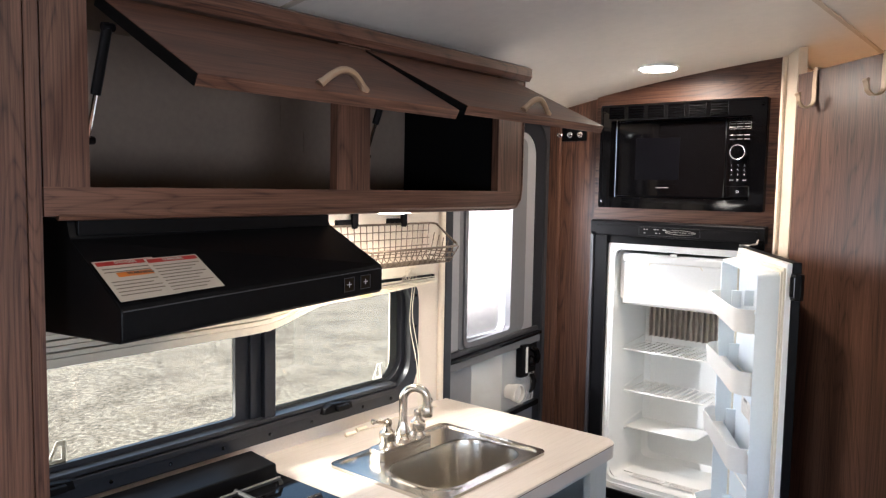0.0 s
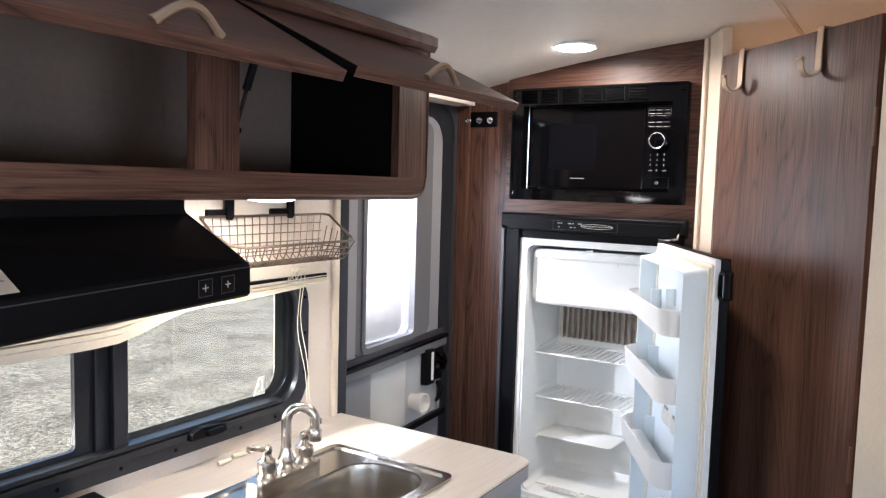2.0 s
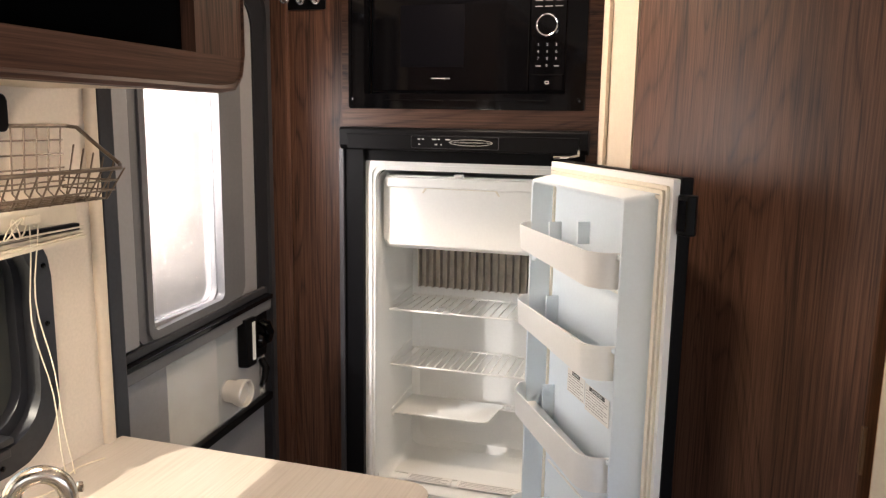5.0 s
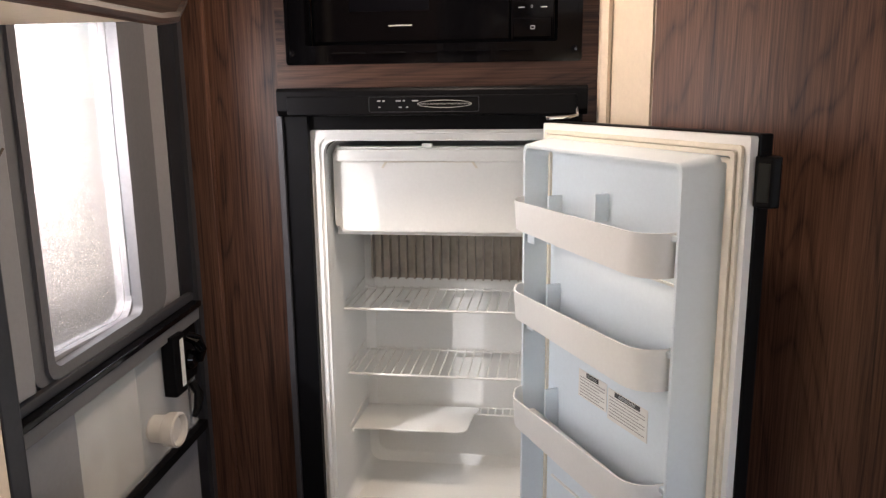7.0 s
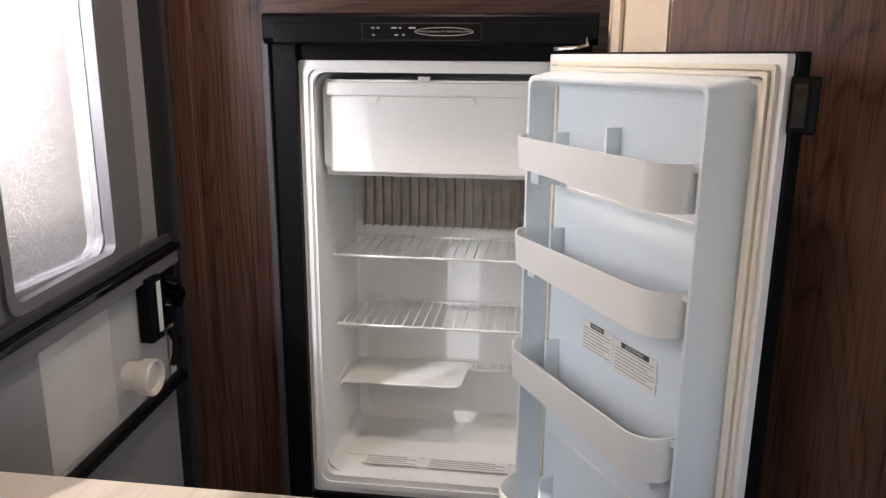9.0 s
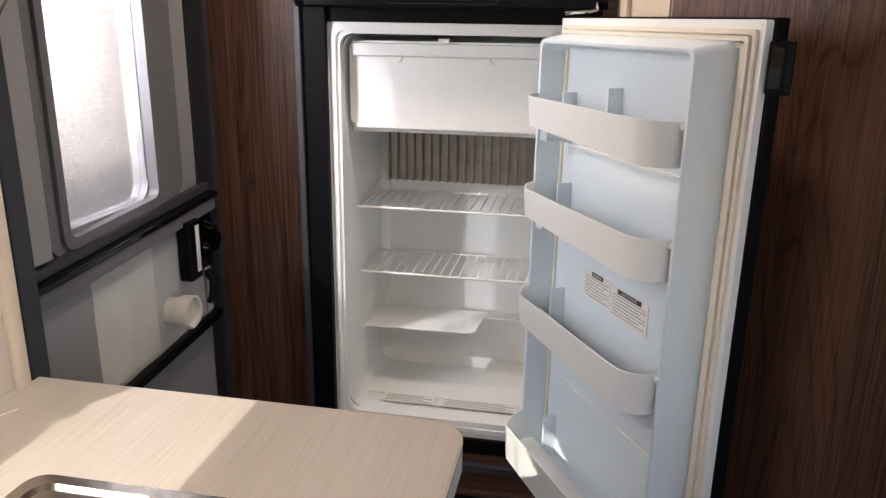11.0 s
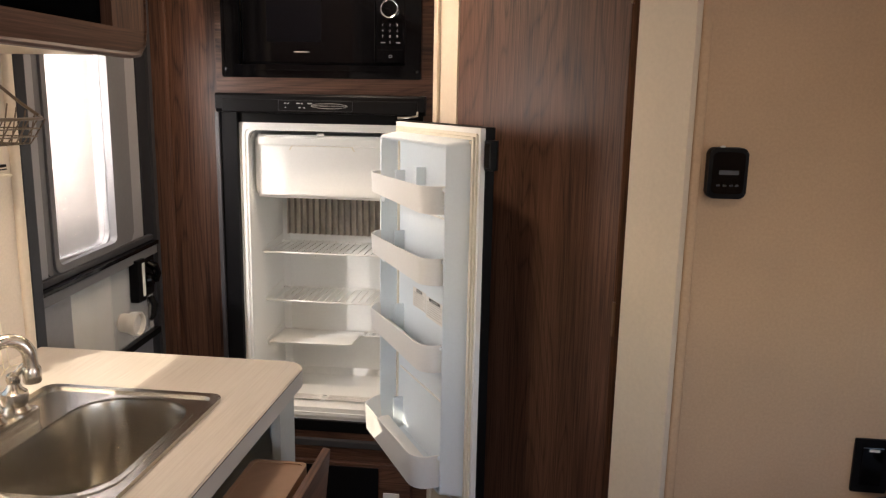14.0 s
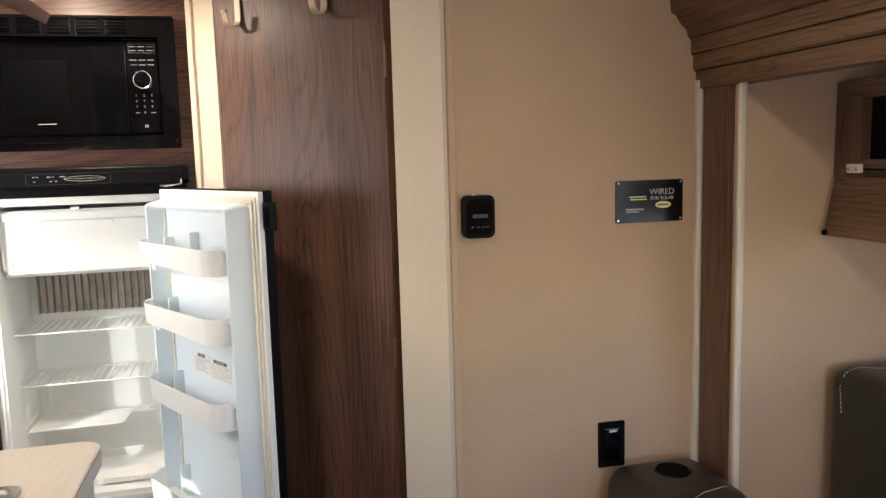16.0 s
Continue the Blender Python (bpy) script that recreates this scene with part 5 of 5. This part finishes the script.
for u in (0.455, 0.170):
    hk = thing("coat_hook", pose(0.0175, 1.9825, 0, 0, 0, 135) @ Matrix.Translation((u, 0, 1.80)), "tan over-door coat hook", "hook", "over-door coat hooks")
    bm = bmesh.new()
    strip = [(-0.040, 1.86), (-0.040, 1.9035), (0.004, 1.9045), (0.0055, 1.86), (0.0055, 1.822)] + [(0.0275 - 0.022 * math.cos(radians(a)), 1.820 - 0.022 * math.sin(radians(a))) for a in range(15, 181, 15)] + [(0.052, 1.832)]
    lo, hi = [], []
    for i, (yy, zz) in enumerate(strip):
        pa, pb = strip[max(0, i - 1)], strip[min(len(strip) - 1, i + 1)]
        d = Vector((pb[0] - pa[0], pb[1] - pa[1])).normalized()
        ny, nz = -d.y * 0.0016, d.x * 0.0016
        for sgn, rowl in ((1, lo), (-1, hi)):
            rowl.append([bm.verts.new((sx, yy + sgn * ny, zz - 1.80 + sgn * nz)) for sx in (-0.009, 0.009)])
    for i in range(len(strip) - 1):
        for q in ((lo[i][0], lo[i][1], lo[i + 1][1], lo[i + 1][0]), (hi[i][1], hi[i][0], hi[i + 1][0], hi[i + 1][1]), (lo[i][0], lo[i + 1][0], hi[i + 1][0], hi[i][0]), (lo[i][1], hi[i][1], hi[i + 1][1], lo[i + 1][1])):
            bm.faces.new(q)
    bm.faces.new((lo[0][0], hi[0][0], hi[0][1], lo[0][1]))
    bm.faces.new((lo[-1][0], lo[-1][1], hi[-1][1], hi[-1][0]))
    part("strap", bm, hook_tan, hk, local=True)
    part("tip", tube([(-0.009, 0.052, 0.033), (0.009, 0.052, 0.033)], 0.0045, 8), hook_tan, hk, local=True)

# ---------------------------------------------------------------- wire basket
bk = thing("wire_basket", (-1.14, 1.53, 1.34), "bronze wire basket hung on the wall by black clips", "basket")
by0, by1, bz0 = 1.350, 1.700, 1.352
xb, xf = -1.185, -1.092
rim = [(xb, by0 - 0.02, 1.458), (xb + 0.012, by0 - 0.028, 1.456), (xb + 0.045, by0 - 0.025, 1.425), (xb + 0.085, by0 - 0.012, 1.402), (xf + 0.016, by0 + 0.012, 1.398)]
rim += [(xf + 0.020, by0 + 0.03 + (by1 - by0 - 0.06) * i / 6, 1.398) for i in range(7)]
rim += [(xf + 0.016, by1 + 0.006, 1.398), (xb + 0.085, by1 + 0.034, 1.402), (xb + 0.045, by1 + 0.040, 1.425), (xb + 0.012, by1 + 0.03, 1.456), (xb, by1 + 0.02, 1.458)]
part("rim", tube(rim, 0.0032, 7, closed=True), wire_bronze, bk, smooth=True)
def wire(pts):
    part("wire", tube(pts, 0.0014, 5), wire_bronze, bk)


for i in range(17):
    y = by0 + (by1 - by0) * i / 16
    yr = y + (y - (by0 + by1) / 2) * 0.06
    wire([(xb, yr, 1.458), (xb, y, bz0 + 0.01), (xb + 0.012, y, bz0), (xf - 0.006, y, bz0), (xf, y, bz0 + 0.008), (xf + 0.020, yr, 1.398)])
for z in (1.375, 1.395, 1.416, 1.437):
    wire([(xb, by0 - 0.012, z), (xb, by1 + 0.012, z)])
for k in range(5):
    x = xb + 0.012 + k * 0.018
    wire([(x, by0 - 0.016, 1.43 - 0.006 * k), (x, by0, bz0), (x, by1, bz0), (x, by1 + 0.022, 1.43 - 0.006 * k)])
for z, o in ((1.365, 0.004), (1.380, 0.011)):
    wire([(xb, by1 + 0.006, z), (xf + o, by1 + 0.006, z), (xf + o, by0 - 0.006, z), (xb, by0 - 0.006, z)])
for y, tall in ((1.395, 0.045), (1.585, 0.028)):
    cl = thing("basket_clip", (-1.19, y, 1.46), "black fabric wall clip holding the basket", "clip", "basket clips")
    part("strap", B((-1.199, -1.186, y - 0.042, y + 0.022, 1.458, 1.474), bevel=0.003), black_plastic, cl)
    part("tab", prism(rrect(y + 0.004, y + 0.024, 1.450, 1.474 + tall, 0.008), PX, -1.186, -1.178, 0.002), black_plastic, cl)

# ---------------------------------------------------------------- beige wall fittings
th = thing("thermostat", (0.195, BY, 1.32), "small black thermostat on the beige wall", "thermostat")
part("case", prism(rrect(0.159, 0.231, 1.272, 1.368, 0.012), PY, 1.857, BY, 0.004), black_plastic, th, smooth=True)
part("face", prism(rrect(0.166, 0.224, 1.282, 1.360, 0.008), PY, 1.854, 1.858, 0.001), black_gloss, th)
part("screen", B((0.178, 0.214, 1.8532, 1.8542, 1.318, 1.326)), dark_alu, th)
for x in (0.178, 0.190, 0.202, 0.212):
    part("button", B((x - 0.003, x + 0.003, 1.8525, 1.8542, 1.296, 1.299)), dark_alu, th)
part("side_lever", B((0.180, 0.188, 1.864, 1.870, 1.367, 1.371)), paper, th)
ol = thing("wall_switch", (0.53, BY, 0.74), "black wall switch plate low on the beige wall", "switch")
part("plate", prism(rrect(0.494, 0.563, 0.684, 0.798, 0.003), PY, 1.879, BY, 0.001), black_plastic, ol)
part("rocker", B((0.508, 0.549, 1.876, 1.880, 0.700, 0.782), bevel=0.002), black_gloss, ol)
part("rocker_light", B((0.520, 0.540, 1.8752, 1.8764, 0.773, 0.778)), paper, ol, "pale indicator strip")
sg = thing("solar_sign", (0.628, BY, 1.336), "black glossy sign reading wired for solar", "sign")
part("plate", prism(rrect(0.540, 0.717, 1.286, 1.387, 0.004), PY, 1.881, BY, 0.001), black_satin, sg)
TX = Matrix.Rotation(radians(90), 4, "X")
words("word", "WIRED", 0.020, Matrix.Translation((0.661, 1.8802, 1.358)) @ TX, white_ink, sg, spread=1.05)
words("word", "FOR SOLAR", 0.0125, Matrix.Translation((0.661, 1.8802, 1.343)) @ TX, white_ink, sg, spread=0.95)
part("oval", prism([(0.664 + 0.021 * math.cos(a), 1.327 + 0.0085 * math.sin(a)) for a in np.linspace(0, 2 * math.pi, 25)[:-1]], PY, 1.8798, 1.8808), gold_ink, sg, "pale oval emblem")
part("oval_bar", B((0.651, 0.677, 1.8792, 1.8799, 1.3255, 1.3285)), ink, sg)
part("text_bar", B((0.575, 0.618, 1.8798, 1.8808, 1.346, 1.349), (0.578, 0.620, 1.8798, 1.8808, 1.340, 1.343)), gold_ink, sg)
part("text_bar", B((0.566, 0.612, 1.8798, 1.8808, 1.316, 1.320), (0.566, 0.600, 1.8798, 1.8808, 1.311, 1.3135)), white_ink, sg)
for x in (0.546, 0.711):
    for z in (1.292, 1.381):
        part("screw", lathe([(0.003, 0), (0.003, -0.0015), (0.001, -0.002)], (x, 1.8812, z), "y", 10), chrome, sg)

# cornice of the slide-out
cor = [(0.800, 1.600), (0.752, 1.600), (0.750, 1.640), (0.742, 1.648), (0.742, 1.678), (0.736, 1.684), (0.736, 1.716), (0.728, 1.722), (0.724, 1.738), (0.708, 1.752), (0.696, 1.770), (0.682, 1.778), (0.680, 1.806), (0.800, 1.806)]
solo("trim_cornice", prism(cor, lambda a, b, c: (a, c, b), -1.70, BY - 0.001), oak_y, (0.75, 0, 1.6), "brown wood-grain cornice over the slide-out opening", kind="structure")
solo("trim_cornice_cap", B((0.69, 0.80, -1.70, BY - 0.002, 1.806, ceil_z(0.75) + 0.01)), trim_white, (0.75, 0, 1.82), "white strip above the cornice", kind="structure")
for k, (x, z) in enumerate(((0.7495, 1.642), (0.7415, 1.681), (0.7355, 1.719))):
    solo("trim_cornice_line", B((x - 0.004, x + 0.006, -1.70, BY - 0.001, z - 0.0006, z + 0.0010)), black_matt, (x, 0, z), "dark groove of the cornice", kind="structure")

# slide-out cupboard with its hanging flap
sc = thing("slide_cupboard", (1.2, 1.5, 1.4), "brown wood overhead cupboard of the slide-out with a dropped flap", "cabinet")
part("side_board", prism([(1.02, 1.60), (1.40, 1.60), (1.40, 1.375), (1.03, 1.375), (1.018, 1.385)], lambda a, b, c: (a, c, b), 1.712, 1.733), oak_z, sc)
part("face_rail", B((1.02, 1.045, 1.10, 1.712, 1.56, 1.60), (1.02, 1.045, 1.10, 1.712, 1.405, 1.425), bevel=0.001), oak_y, sc)
part("face_stile", B((1.02, 1.045, 1.655, 1.712, 1.425, 1.56)), oak_z, sc)
# solid black block stands for the shade inside the open cupboard
part("inside_shade", B((1.046, 1.39, 1.10, 1.710, 1.400, 1.60)), black_matt, sc)
flap = prism([(1.012, 1.385), (1.028, 1.385), (1.000, 1.248), (0.984, 1.252)], lambda a, b, c: (a, c, b), 1.05, 1.722, 0.002)
part("flap", flap, oak_y, sc, "hinged flap hanging open")
part("latch", B((1.000, 1.014, 1.640, 1.675, 1.395, 1.415), bevel=0.002), trim_white, sc)
part("magnet", lathe([(0.007, 0), (0.007, -0.012), (0.001, -0.0125)], (0.993, 1.715, 1.258), "x", 12), black_plastic, sc)
for y in (1.645, 1.668):
    part("latch_screw", lathe([(0.004, 0), (0.003, -0.002), (0.001, -0.0022)], (1.000, y, 1.404), "x", 8), chrome, sc)

# ---------------------------------------------------------------- leather seating
def cushion(x0, x1, y0, y1, z0, z1, r, seg=3):
    bm = B((x0, x1, y0, y1, z0, z1))
    bmesh.ops.bevel(bm, geom=bm.edges[:], offset=r, segments=seg, affect="EDGES", profile=0.5)
    return bm


ar = thing("sofa", (1.0, 1.2, 0.0), "dark brown leather sofa with a cup-holder armrest in the slide-out", "sofa")
part("armrest", cushion(0.490, 0.752, 1.585, 1.872, 0.10, 0.708, 0.062, 5), leather, ar, smooth=True)
part("cup_holder", lathe([(0.042, 0.0), (0.044, 0.0015), (0.040, 0.003), (0.037, 0.001), (0.036, 0.0)], (0.628, 1.765, 0.7075), "z", 28), black_gloss, ar, smooth=True)
part("cup_hole", lathe([(0.0375, 0.0), (0.0375, 0.0012), (0.001, 0.0012)], (0.628, 1.765, 0.708), "z", 28), black_matt, ar)
bm = bmesh.new()
sp = [(0.553, 1.584, 0.50), (0.553, 1.584, 0.60), (0.556, 1.5885, 0.655), (0.568, 1.602, 0.690), (0.592, 1.622, 0.7045), (0.63, 1.640, 0.7085), (0.69, 1.652, 0.7085), (0.725, 1.657, 0.698)]
for (p, q) in zip(sp, sp[1:]):
    p, q = Vector(p), Vector(q)
    k = max(1, int((q - p).length / 0.009))
    for i in range(k):
        tube([p.lerp(q, (i + 0.15) / k), p.lerp(q, (i + 0.8) / k)], 0.0011, 5, bm)
part("stitching", bm, stitch, ar)
st2 = ar
bk2 = cushion(1.00, 1.36, 0.95, 1.715, 0.40, 0.945, 0.045, 4)
part("back_cushion", bk2, leather, st2, smooth=True)
bm = bmesh.new()
sp = [(0.999, 1.66, 0.84), (1.000, 1.668, 0.90), (1.012, 1.668, 0.933), (1.04, 1.66, 0.9465), (1.10, 1.63, 0.9465), (1.20, 1.58, 0.9465)]
for (p, q) in zip(sp, sp[1:]):
    p, q = Vector(p), Vector(q)
    k = max(1, int((q - p).length / 0.009))
    for i in range(k):
        tube([p.lerp(q, (i + 0.15) / k), p.lerp(q, (i + 0.8) / k)], 0.0012, 5, bm)
part("stitching", bm, stitch, st2)
seat = ar
part("seat", cushion(0.80, 1.38, -0.2, 1.70, 0.30, 0.46, 0.04, 3), leather, seat, smooth=True)
part("plinth", B((0.86, 1.38, -0.2, 1.70, 0.0, 0.30)), walnut_y, seat)
